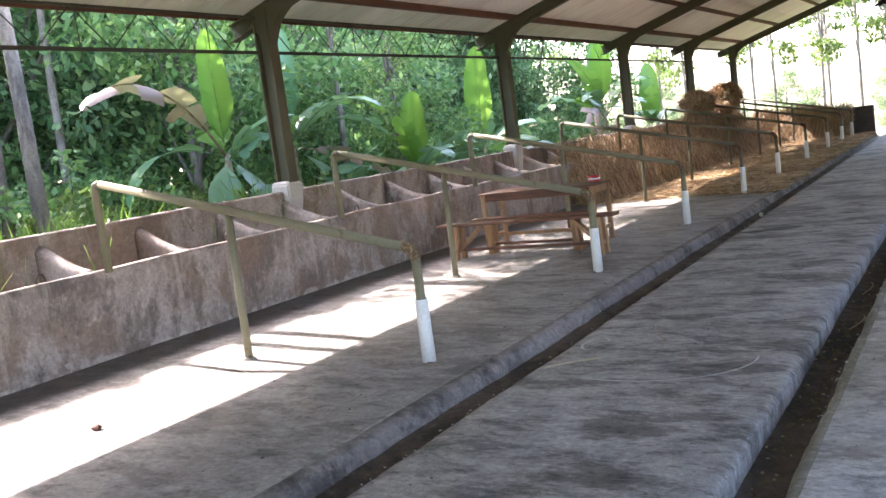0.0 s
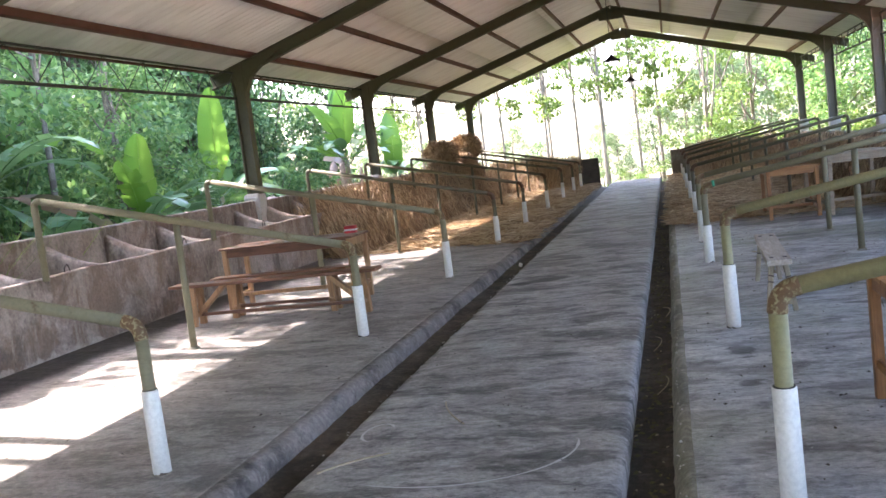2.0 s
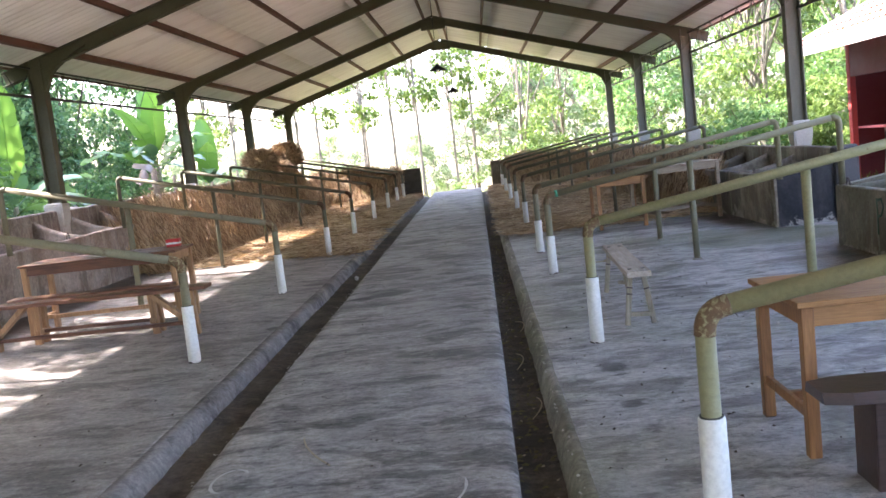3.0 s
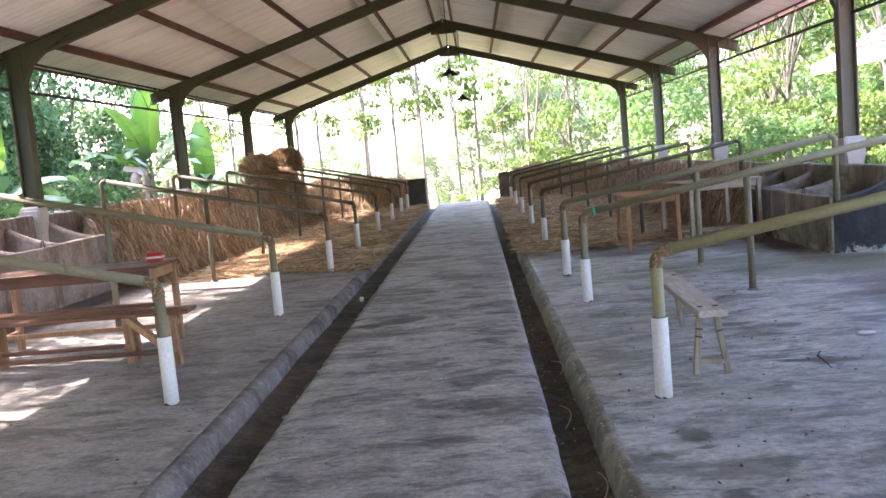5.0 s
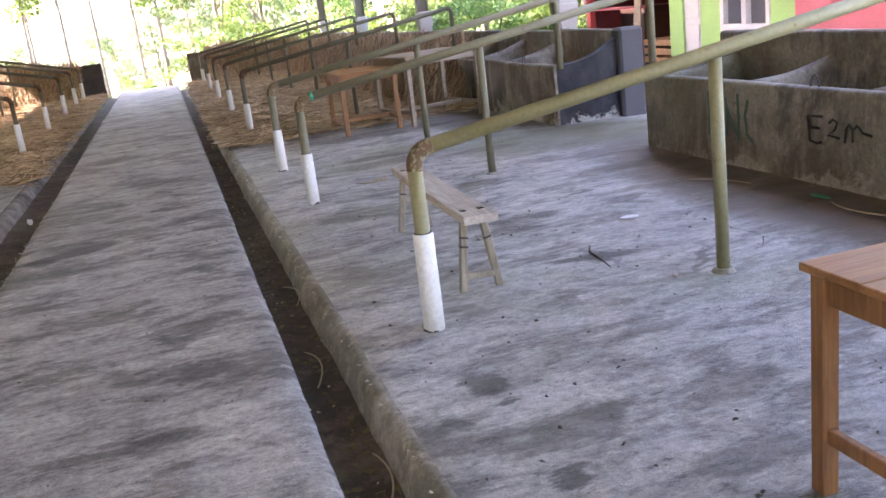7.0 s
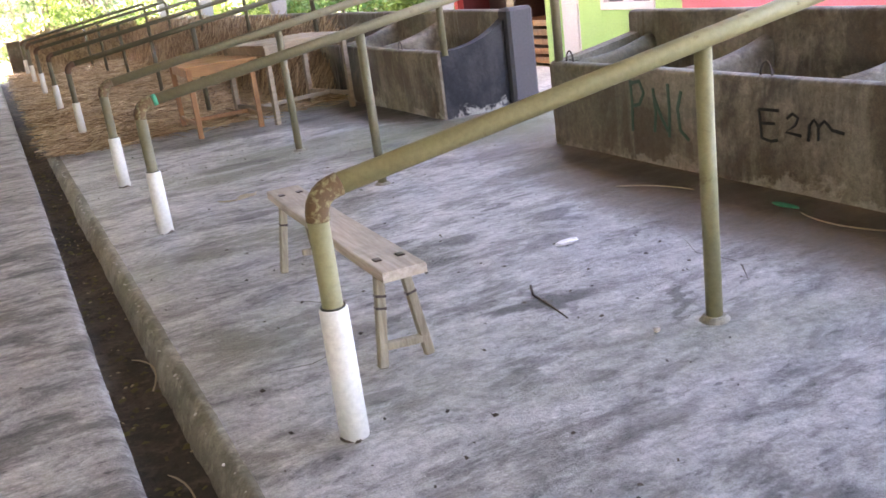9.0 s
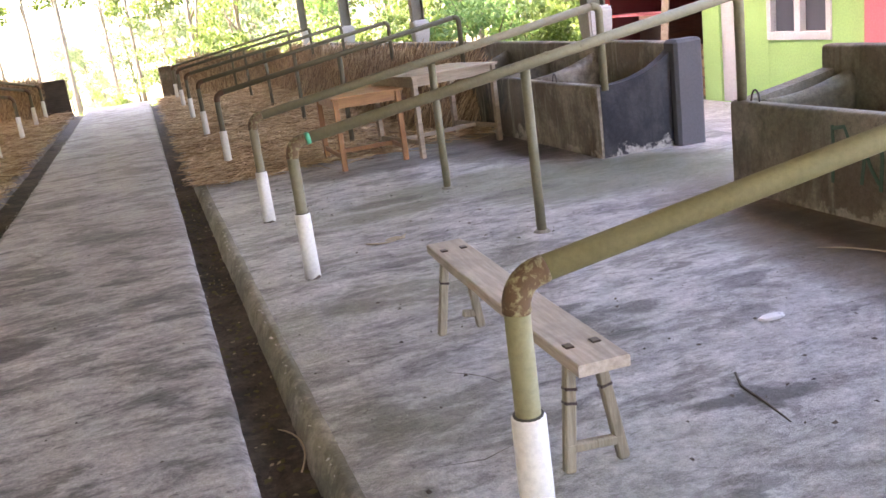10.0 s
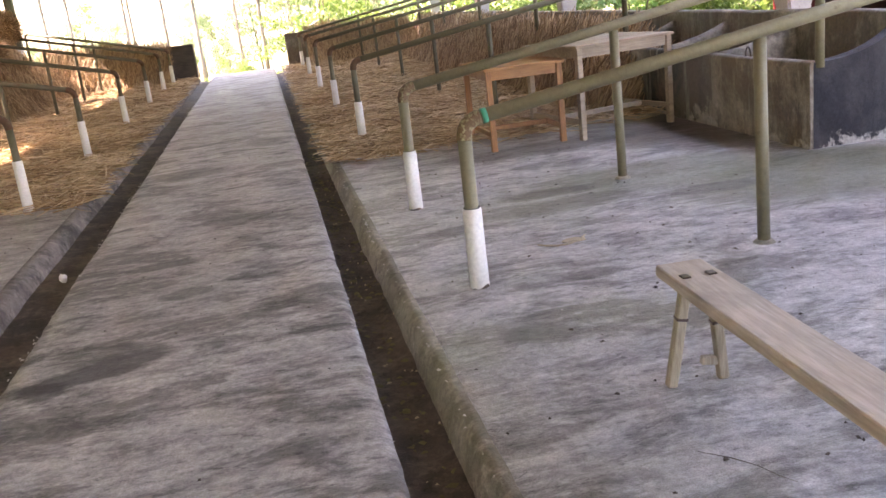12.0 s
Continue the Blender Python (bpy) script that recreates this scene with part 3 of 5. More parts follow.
def partition_bm(xf, xb, y, zf, zb, half=0.065):
    """A cross wall that climbs to the back with a rounded crest."""
    bm = bmesh.new()
    rows = []
    for k in range(11):
        t = k / 10
        x = xf + (xb - xf) * t
        top = zf + (zb - zf) * (t ** 1.15) - 0.03 * math.sin(math.pi * t)
        w = half * (0.8 + 0.5 * t)
        row = [bm.verts.new((x, y - w, 0.2))]
        for q in range(7):
            a = math.pi * q / 6
            row.append(bm.verts.new((x, y - w * math.cos(a), top - w + w * math.sin(a))))
        row.append(bm.verts.new((x, y + w, 0.2)))
        rows.append(row)
    for a, b in zip(rows, rows[1:]):
        for k in range(len(a) - 1):
            bm.faces.new((a[k], a[k + 1], b[k + 1], b[k])).smooth = True
    bm.faces.new(rows[0])
    bm.faces.new(rows[-1])
    return bm


def trough(label, xf, xb, y0, y1, zf, zb, ysplit, material, rings, endmat=None, rise=2.6, drop=0.04):
    t = tagged(empty("feeding_trough", (xf + xb) / 2, y0, 0), label, "trough", "concrete troughs along the stalls")
    s = 1 if xb > xf else -1
    off = Matrix.Translation((-t.location.x, -t.location.y, 0))

    def add(name, bm, mat, lab=""):
        o = part(name, bm, mat, t, lab)
        o.data.transform(off)
        return o
    fw = sorted((xf, xf + s * 0.11))
    bw = sorted((xb - s * 0.13, xb))
    add("front_wall", wall_bm(*fw, y0, y1, -0.05, zf, 0.03), material)
    add("back_wall", wall_bm(*bw, y0, y1, -0.25, zb, 0.03), material)
    lo, hi = sorted((xf + s * 0.10, xb - s * 0.12))
    add("basin_floor", box(lo, hi, y0, y1, 0.1, 0.32, 0.0), material)
    for y in ysplit:
        add("partition", partition_bm(xf + s * 0.09, xb - s * 0.11, y, zf + 0.01, zb - max(0.10, drop)), material)
    for ye, sg in ((y0, 1), (y1, -1)):
        bm = bmesh.new()
        prof = [(xf + s * 0.03, -0.05)] + [(xf + s * (0.03 + (abs(xb - xf) - 0.156) * k / 10), zf + (zb - drop - zf) * (k / 10) ** rise) for k in range(11)] + [(xf + s * (abs(xb - xf) - 0.126), -0.05)]
        vs0 = [bm.verts.new((x, ye - sg * 0.004, z)) for x, z in prof]
        vs1 = [bm.verts.new((x, ye + sg * 0.12, z)) for x, z in prof]
        bm.faces.new(vs0)
        bm.faces.new(vs1[::-1])
        for k in range(len(prof)):
            bm.faces.new((vs0[k], vs0[(k + 1) % len(prof)], vs1[(k + 1) % len(prof)], vs1[k]))
        add("end_wall", bm, endmat if (endmat and ye == y0) else material, "blue-black painted end with chipped white base" if (endmat and ye == y0) else "")
    for y in rings:
        pts = [(xf + s * 0.055 - t.location.x, y + 0.045 * math.cos(a) - t.location.y, zf - 0.01 + 0.09 * math.sin(a)) for a in [math.pi * k / 10 for k in range(11)]]
        part("tether_ring", sweep(pts, 0.007, 8), M_IRON, t, "rusty iron tether loop")
    return t


trough("long concrete feed trough with sloping partitions, stained brown", -6.95, -7.85, -9.0, 32.4, 0.87, 1.25, [5.15 + 1.17 * k for k in range(-9, 23)], M_TROUGH_L, [4.6, 6.85, 9.2, 11.6, 14.0])
trough("dark stained concrete feed trough with scrawled letters", 2.75, 3.68, -7.0, 11.55, 0.69, 0.98, [11.3 - 1.22 * k for k in range(0, 15)], M_TROUGH_R, [11.35, 9.35], None, 1.2, 0.17)
trough("dark concrete feed trough with painted end, partly straw-filled", 2.72, 3.68, 13.5, 32.4, 0.70, 1.0, [13.85 + 1.24 * k for k in range(1, 15)], M_TROUGH_R, [14.5], M_TROUGH_PAINT)
# pillar of wall end beside the painted trough end
tagged(part("wall_end", box(3.50, 3.80, 13.40, 13.62, -0.25, 1.02, 0.03), M_WALL_END), "thick painted concrete end of the trough wall", "wall", "", "structure")
tagged(part("wall_far_left", box(-6.93, -3.12, 32.45, 32.6, -0.2, 0.93, 0.02), M_DARKBOARD), "dark low board wall closing the stall row", "wall", "", "structure")
tagged(part("wall_far_right", box(-0.70, 2.7, 32.45, 32.6, -0.2, 0.90, 0.02), M_TROUGH_R), "low concrete wall closing the stall row", "wall", "", "structure")


# ---- pipe rails between the stalls ----
def pipe_rail(y, side, material, tape=False, sleeve=0.49, dy_end=-0.2, thick=0.043, lean=0.0, dx=0.0):
    """One rail: sleeved post at the walkway, sloping bar, middle post, bent end on the trough."""
    if side < 0:
        xa, xm, xe, za, ze, zt, zm = -3.68, -5.42, -6.9, 0.87, 1.66, 0.87, 0.03
    else:
        xa, xm, xe, za, ze, zt, zm = -0.37, 1.205, 2.8, 0.895, 1.43, 0.69, 0.02
    xa += dx
    t = tagged(empty("pipe_rail", xa, y, 0), "", "rail", "pipe rails dividing the stalls")
    L = lambda x, yy, z: (x - xa, yy - y, z)
    at = lambda x: (y + dy_end * (x - xa) / (xe - xa), za + (ze - za) * (x - xa) / (xe - xa))
    corner, far = L(xa, y + lean, za), L(xe, y + dy_end, ze)
    bend = arc(L(xa, y, 0), corner, far, 0.085, 7)
    bend2 = arc(corner, far, L(xe, y + dy_end, 0), 0.085, 7)
    part("post", sweep([L(xa, y, -0.03), bend[0]], thick, 14), material, t)
    part("elbow", sweep([bend[0] - (bend[1] - bend[0]) * 0.3] + bend + [bend[-1] + (bend[-1] - bend[-2]) * 0.3], thick + 0.003, 16), M_RUST_DARK if material is M_PIPE_DARK else M_RUST, t, "brown rusty pipe elbow" if material is M_PIPE_DARK else "rust-speckled pipe elbow")
    part("rail_bar", sweep([bend[-1], bend2[0]], thick, 14), material, t)
    part("end_post", sweep(bend2 + [L(xe, y + dy_end, zt - 0.03)], thick * 0.95, 14), material, t)
    ym, zz = at(xm)
    part("middle_post", sweep([L(xm, ym, -0.02), L(xm, ym + 0.02, zz - thick * 0.6)], thick * 0.93, 14), material, t)
    for fx, fy, fr in ((xm, ym, 0.075), (xa, y, 0.085)):
        bm = bmesh.new()
        ring0 = [bm.verts.new(L(fx + (fr + 0.02 * wob(3 * math.cos(a), 3 * math.sin(a), y + fx)) * math.cos(a), fy + (fr + 0.02 * wob(3 * math.cos(a), 3 * math.sin(a), y)) * math.sin(a), (zm if fx == xm else 0.0) - 0.02)) for a in [2 * math.pi * k / 14 for k in range(14)]]
        ring1 = [bm.verts.new(L(fx + 0.045 * math.cos(a), fy + 0.045 * math.sin(a), (zm if fx == xm else 0.0) + 0.016)) for a in [2 * math.pi * k / 14 for k in range(14)]]
        for k in range(14):
            bm.faces.new((ring0[k], ring0[(k + 1) % 14], ring1[(k + 1) % 14], ring1[k]))
        bm.faces.new(ring1)
        part("footing", bm, M_KERB, t, "crumbling mortar footing")
    part("sleeve", sweep([L(xa, y, -0.02), L(xa, y, sleeve * 0.5), L(xa, y, sleeve - 0.006), L(xa, y, sleeve)], [thick + 0.016, thick + 0.014, thick + 0.013, thick + 0.006], 18), M_SLEEVE, t, "white plastic sleeve with muddy foot")
    # solid dark ring in place of the shaded gap between pipe and sleeve
    part("sleeve_mouth", sweep([L(xa, y, sleeve - 0.004), L(xa, y, sleeve + 0.004)], thick + 0.007, 16), M_ROD, t, "dark ring standing for shade in the sleeve gap")
    bm = bmesh.new()
    rim = [(0.020, -0.02), (0.0195, 0.004), (0.0163, 0.012)]
    rows = [[bm.verts.new(L(xa + (thick + o) * math.cos(a), y + (thick + o) * math.sin(a), z + (0.035 * wob(2 * math.cos(a), 2 * math.sin(a), y * 3 + xa) if z > 0 else 0.0))) for a in [2 * math.pi * k / 16 for k in range(16)]] for o, z in rim]
    for ra, rb in zip(rows, rows[1:]):
        for k in range(16):
            bm.faces.new((ra[k], ra[(k + 1) % 16], rb[(k + 1) % 16], rb[k]))
    part("mud_splash", bm, M_DRAIN, t, "dried mud round the sleeve foot")
    if tape:
        d = (Vector(far) - Vector(corner)).normalized()
        p = Vector(bend[-1]) + d * 0.03
        part("tape_band", sweep([p - d * 0.014, p + d * 0.014], thick + 0.003, 14), M_TAPE, t, "green tape band")
    return t


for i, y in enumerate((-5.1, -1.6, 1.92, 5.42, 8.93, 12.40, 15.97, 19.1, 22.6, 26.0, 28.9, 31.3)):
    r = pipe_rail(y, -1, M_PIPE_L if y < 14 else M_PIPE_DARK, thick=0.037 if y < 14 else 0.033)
    tagged(r, "grey-olive pipe rail, colour darkened for shade, sloping up to the trough" if y < 14 else "dark olive pipe rail with brown elbow over the straw")
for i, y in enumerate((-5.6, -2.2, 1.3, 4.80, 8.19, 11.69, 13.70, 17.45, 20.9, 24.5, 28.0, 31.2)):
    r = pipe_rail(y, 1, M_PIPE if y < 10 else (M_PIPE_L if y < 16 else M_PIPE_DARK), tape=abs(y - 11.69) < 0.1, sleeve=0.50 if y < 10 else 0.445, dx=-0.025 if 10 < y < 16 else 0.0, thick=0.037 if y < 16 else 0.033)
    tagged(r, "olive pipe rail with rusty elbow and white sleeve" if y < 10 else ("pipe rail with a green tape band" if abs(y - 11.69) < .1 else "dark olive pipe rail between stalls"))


# ---- roof ----
FY = (-10.6, -4.2, 2.3, 8.8, 15.4, 22.1, 28.0, 33.8)
XL, XR, XC, ZE, ZA = -7.75, 3.75, -2.0, 3.62, 5.36
SL = (ZA - ZE) / (XC - XL)


def roof_z(x):
    return ZA - SL * abs(x - XC)


def portal(y):
    t = tagged(empty("portal_frame", XC, y, 0), "dark mossy steel roof frame with haunched knees", "roof frame", "frames carrying the shed roof")
    off = Matrix.Translation((-XC, -y, 0))

    def add(name, bm, mat, lab=""):
        o = part(name, bm, mat, t, lab)
        o.data.transform(off)
        return o
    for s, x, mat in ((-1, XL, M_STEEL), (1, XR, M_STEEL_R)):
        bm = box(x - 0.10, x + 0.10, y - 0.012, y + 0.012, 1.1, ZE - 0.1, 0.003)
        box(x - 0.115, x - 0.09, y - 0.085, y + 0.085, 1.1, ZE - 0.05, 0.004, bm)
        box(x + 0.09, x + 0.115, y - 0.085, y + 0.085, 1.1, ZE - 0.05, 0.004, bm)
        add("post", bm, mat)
        tail = (x + s * 0.52, y, roof_z(x + s * 0.52) - 0.13)
        add("rafter", _rafter(tail, (XC, y, ZA - 0.13)), M_STEEL)
        # haunch: a curved web plate under the knee
        bm = bmesh.new()
        prof = [(x + s * 0.11, ZE - 0.05), (x + s * 0.11, ZE - 0.32), (x - s * 0.11, ZE - 0.55)]
        prof += [(x - s * (0.11 + 0.72 * k / 6), ZE - 0.55 + (0.50 + SL * 0.50) * (k / 6) ** 0.5) for k in range(1, 7)]
        prof += [(x - s * 0.83, roof_z(x - s * 0.83) - 0.14)]
        v0 = [bm.verts.new((px, y - 0.06, pz)) for px, pz in prof]
        v1 = [bm.verts.new((px, y + 0.06, pz)) for px, pz in prof]
        bm.faces.new(v0)
        bm.faces.new(v1[::-1])
        for k in range(len(prof)):
            bm.faces.new((v0[k], v0[(k + 1) % len(prof)], v1[(k + 1) % len(prof)], v1[k]))
        add("haunch", bm, M_STEEL)
        b2 = bmesh.new()
        rings = [[b2.verts.new((x + s * 0.02 + r * cx, y + r * cy, z)) for cx, cy in ((1, 1), (-1, 1), (-1, -1), (1, -1))] for r, z in ((0.12, -0.3), (0.12, 1.0), (0.14, 1.10), (0.15, 1.33), (0.13, 1.37))]
        for a, b in zip(rings, rings[1:]):
            for k in range(4):
                b2.faces.new((a[k], a[(k + 1) % 4], b[(k + 1) % 4], b[k]))
        b2.faces.new(rings[-1])
        b2.faces.new(rings[0][::-1])
        bmesh.ops.bevel(b2, geom=b2.edges[:], offset=0.02, segments=2, affect="EDGES")
        add("pedestal", b2, M_PEDESTAL, "whitewashed concrete post base")
    bm = box(XC - 0.35, XC + 0.35, y - 0.05, y + 0.05, ZA - 0.42, ZA - 0.16, 0.02)
    add("ridge_plate", bm, M_STEEL)
    return t


def _rafter(a, b):
    bm = beam(a, b, 0.02, 0.20, 0.003)
    for dz in (-0.10, 0.10):
        beam((a[0], a[1], a[2] + dz), (b[0], b[1], b[2] + dz), 0.13, 0.022, 0.004, bm)
    return bm


for y in FY:
    portal(y)

PUR = [XL - 0.50, XL + 0.25, XL + 1.55, XL + 2.95, XL + 4.35, XC - 0.25]
for n_pur, x in enumerate(PUR):
    for xx in (x, 2 * XC - x):
        z = roof_z(xx) + 0.025
        hw = (0.012, 0.055, 0.035, 0.032, 0.032, 0.03)[n_pur]
        hh = 0.022 if n_pur == 0 else 0.05
        tagged(part("purlin", box(xx - hw, xx + hw, FY[0] - 0.5, FY[-1] + 0.75, z + 0.05 - 2 * hh, z + 0.05, 0.006), M_PURLIN), "red-brown painted purlin under the roof sheets", "beam", "purlins", "structure")


def roof_sheet(name, s):
    """Corrugated sheets laid in three overlapping courses."""
    V, Q = [], []
    yy = np.arange(FY[0] - 0.6, FY[-1] + 0.95, 0.044)
    for course, (u0, u1) in enumerate(((-0.58, 2.05), (1.9, 4.1), (3.95, 5.80))):
        base = len(V)
        for j, y in enumerate(yy):
            cor = 0.022 * math.cos(2 * math.pi * y / 0.176)
            for u in (u0, (u0 + u1) / 2, u1):
                x = XL + u if s < 0 else XR - u
                z = roof_z(x) + 0.105 + cor + (0.012 if u == u0 and course else 0.0)
                V.append((x, y, z))
        for j in range(len(yy) - 1):
            for k in range(2):
                a = base + j * 3 + k
                Q.append((a, a + 1, a + 4, a + 3))
    o = link_mesh(name, np_mesh(name, V, Q, True), M_SHEET)
    sol = o.modifiers.new("thickness", "SOLIDIFY")
    sol.thickness = 0.006
    return tagged(o, "pale corrugated fibre-cement roof sheets, seen from below", "ceiling", "", "structure")


roof_sheet("ceiling_left", -1)
roof_sheet("ceiling_right", 1)


def eave_truss(x, y0, y1, label):
    t = tagged(empty("eave_truss", x, y0, 0), label, "truss", "rod trusses along the eaves")
    zt, zb = ZE - 0.16, ZE - 0.60
    part("top_chord", beam((0, 0, zt), (0, y1 - y0, zt), 0.03, 0.03, 0.003), M_ROD, t)
    part("bottom_chord", beam((0, 0, zb), (0, y1 - y0, zb), 0.035, 0.04, 0.003), M_ROD, t)
    n = 14
    h = (y1 - y0) / n
    for k in range(n):
        a, b = (zb, zt) if k % 2 else (zt, zb)
        part("rod", sweep([(0, k * h, a), (0, (k + 1) * h, b)], 0.007, 6), M_ROD, t)
        if k % 4 == 0:
            part("rod", sweep([(0, k * h + 0.05, zb), (0, k * h + 0.05, zt)], 0.006, 6), M_ROD, t)
    return t


for a, b in zip(FY, FY[1:]):
    eave_truss(XL - 0.06, a + 0.09, b - 0.09, "thin dark rod truss between roof posts")
    eave_truss(XR + 0.06, a + 0.09, b - 0.09, "thin dark rod truss between roof posts")


def pendant(x, y, z):
    t = tagged(empty("pendant_lamp", x, y, z), "black cone pendant lamp hanging under the ridge", "lamp", "pendant lamps")
    part("cord", sweep([(0, 0, 0.12), (0.0, 0, roof_z(x) - z)], 0.008, 6), M_LAMP, t)
    part("shade", sweep([(0, 0, 0.14), (0, 0, 0.11), (0, 0, 0.05), (0, 0, 0.0)], [0.03, 0.05, 0.13, 0.22], 20, None, False), M_LAMP, t)
    part("bulb", sweep([(0, 0, 0.08), (0, 0, 0.03), (0, 0, -0.01), (0, 0, -0.035)], [0.02, 0.035, 0.03, 0.01], 12), M_BULB, t)


pendant(-1.80, 22.1, 3.28)
pendant(-1.62, 28.0, 3.10)

# ---- furniture ----


def legs4(t, x0, x1, y0, y1, h, w, mat, splay=0.0):
    for x in (x0, x1):
        for y in (y0, y1):
            sx, sy = (splay if x == x1 else -splay), (splay if y == y1 else -splay)
            part("leg", beam((x + sx, y + sy, 0.0), (x, y, h), w, w, 0.004, None, (0, 1, 0)), mat, t)


def plank_bench(x, y, rz):
    """Weathered bench: one plank, four splayed legs tenoned through it, a low stretcher at each end."""
    t = tagged(empty("plank_bench", x, y, 0.01), "weathered grey plank bench on splayed legs", "bench")
    t.rotation_euler = (0, 0, radians(rz))
    L, W, H = 1.80, 0.188, 0.445
    bm = bmesh.new()
    n = 18
    rows = []
    for k in range(n + 1):
        y = -L / 2 + L * k / n
        s = 0.004 * wob(y * 3, 1.0)
        sag = -0.006 * math.cos(math.pi * y / L)
        rows.append([bm.verts.new(p) for p in ((-W / 2 + s, y, H - 0.042 + sag), (-W / 2 + s, y, H - 0.004 + sag), (-W / 2 + 0.006 + s, y, H + sag), (W / 2 - 0.006 - s, y, H + sag), (W / 2 - s, y, H - 0.004 + sag), (W / 2 - s, y, H - 0.042 + sag))])
    for a, b in zip(rows, rows[1:]):
        for k in range(6):
            bm.faces.new((a[k], a[(k + 1) % 6], b[(k + 1) % 6], b[k]))
    bm.faces.new(rows[0][::-1])
    bm.faces.new(rows[-1])
    part("seat", bm, M_WOOD_GREY, t)
    for ye, s in ((-L / 2 + 0.17, -1), (L / 2 - 0.17, 1)):
        for xs in (-1, 1):
            part("leg", beam((xs * 0.105, ye + s * 0.04, 0), (xs * 0.05, ye, H - 0.03), 0.042, 0.036, 0.006, None, (0, 1, 0)), M_WOOD_GREYLEG, t)
            for f in ((0.58, 0.70) if xs * s > 0 else (0.66,)):
                px, py, pz = xs * (0.105 - 0.055 * f), ye + s * 0.04 * (1 - f), f * (H - 0.03)
                part("knot_ring", beam((px, py, pz), (px - xs * 0.003, py - s * 0.002, pz + 0.014), 0.047, 0.041, 0.004, None, (0, 1, 0)), M_WOOD_DARK, t, "dark worn ring")
            part("tenon", box(xs * 0.05 - 0.016, xs * 0.05 + 0.016, ye - 0.02, ye + 0.02, H - 0.004, H + 0.0035, 0.002), M_WOOD_DARK, t, "dark leg tenon end")
        part("stretcher", beam((-0.11 if s < 0 else 0.015, ye + s * 0.035, 0.09), (0.11, ye + s * 0.035, 0.075), 0.03, 0.035, 0.005), M_WOOD_GREYLEG, t, "" if s < 0 else "broken stub of the stretcher")
    return t


plank_bench(0.062, 9.395, -2.0)


def long_bench(x0, x1, y, w, h, brace=True, label=""):
    t = tagged(empty("long_bench", (x0 + x1) / 2, y, 0.01), label, "bench", "benches and table in the sunlit stall")
    a, b = x0 - (x0 + x1) / 2, x1 - (x0 + x1) / 2
    part("seat", box(a, b, -w / 2, w / 2, h - 0.035, h, 0.005), M_WOOD_RED, t)
    for x, s in ((a + 0.28, 1), (b - 0.22, -1)):
        for yy in (-w / 2 + 0.04, w / 2 - 0.04):
            part("leg", beam((x - s * 0.02, yy * 1.25, 0), (x, yy, h - 0.03), 0.07, 0.06, 0.005, None, (0, 1, 0)), M_WOOD_RAW, t)
        part("cross_piece", box(x - 0.025, x + 0.025, -w / 2 - 0.02, w / 2 + 0.02, 0.12, 0.165, 0.004), M_WOOD_RAW, t)
        if brace:
            part("brace", beam((x + s * 0.0, 0, 0.14), (x + s * 0.36, 0, h - 0.04), 0.05, 0.085, 0.004, None, (0, 1, 0)), M_WOOD_RAW, t)
    part("foot_rail", box(a + 0.25, b - 0.2, -0.025, 0.025, 0.125, 0.16, 0.004), M_WOOD_RED, t)
    return t


def table(x0, x1, y0, y1, h, top, leg, label, rz=0.0, rail=0.14, boards=4, group="", lean=0.0):
    cx, cy = (x0 + x1) / 2, (y0 + y1) / 2
    t = tagged(empty("wooden_table", cx, cy, 0.012), label, "table", group)
    t.rotation_euler = (0, 0, radians(rz))
    a, b, c, d = x0 - cx, x1 - cx, y0 - cy, y1 - cy
    bw = (d - c) / boards
    for k in range(boards):
        part("top_board", box(a, b, c + k * bw + 0.002, c + (k + 1) * bw - 0.002, h - 0.026, h - 0.002 * (k % 2), 0.003), top, t)
    g = 0.05
    for yy in (c + g, d - g):
        part("apron", box(a + g + 0.03, b - g - 0.03, yy - 0.012, yy + 0.012, h - 0.12, h - 0.028, 0.003), top, t)
        part("apron_end", box(a + g - 0.012 if yy < 0 else b - g - 0.012, a + g + 0.012 if yy < 0 else b - g + 0.012, c + g + 0.03, d - g - 0.03, h - 0.12, h - 0.028, 0.003), leg, t)
    legs4(t, a + g, b - g, c + g, d - g, h - 0.028, 0.056, leg)
    for xx in (a + g, b - g):
        part("stretcher", box(xx - 0.014, xx + 0.014, c + g, d - g, rail, rail + 0.05, 0.004), leg, t)
    part("stretcher", box(a + g, b - g, -0.02, 0.02, rail + 0.003, rail + 0.048, 0.004), leg, t)
    return t


long_bench(-6.35, -3.86, 10.12, 0.24, 0.50, True, "long red-brown bench with raw braced legs")
long_bench(-6.05, -4.35, 10.52, 0.20, 0.50, False, "second red-brown bench pushed against the table")
table(-6.12, -4.40, 10.85, 11.50, 0.80, M_WOOD_RED, M_WOOD_RAW, "red-brown wooden table with raw legs", 0, 0.16, 3, "benches and table in the sunlit stall")
c = tagged(empty("carton", -4.52, 11.2, 0.823), "small red and white carton on the table", "carton")
part("box_body", box(-0.07, 0.07, -0.04, 0.04, 0.0, 0.085, 0.003), M_REDPACK, c)
part("label_band", box(-0.072, 0.072, -0.042, 0.042, 0.028, 0.048, 0.001), M_PAPER, c, "white label band")
table(0.20, 1.50, 5.50, 6.22, 0.72, M_WOOD_TAB, M_WOOD_LEG, "orange-brown wooden table with split boards", 0, 0.17, 3)
t = tagged(empty("slab_stool", 0.80, 5.22, 0.01), "dark polished slab bench with plank legs", "bench")
bm = bmesh.new()
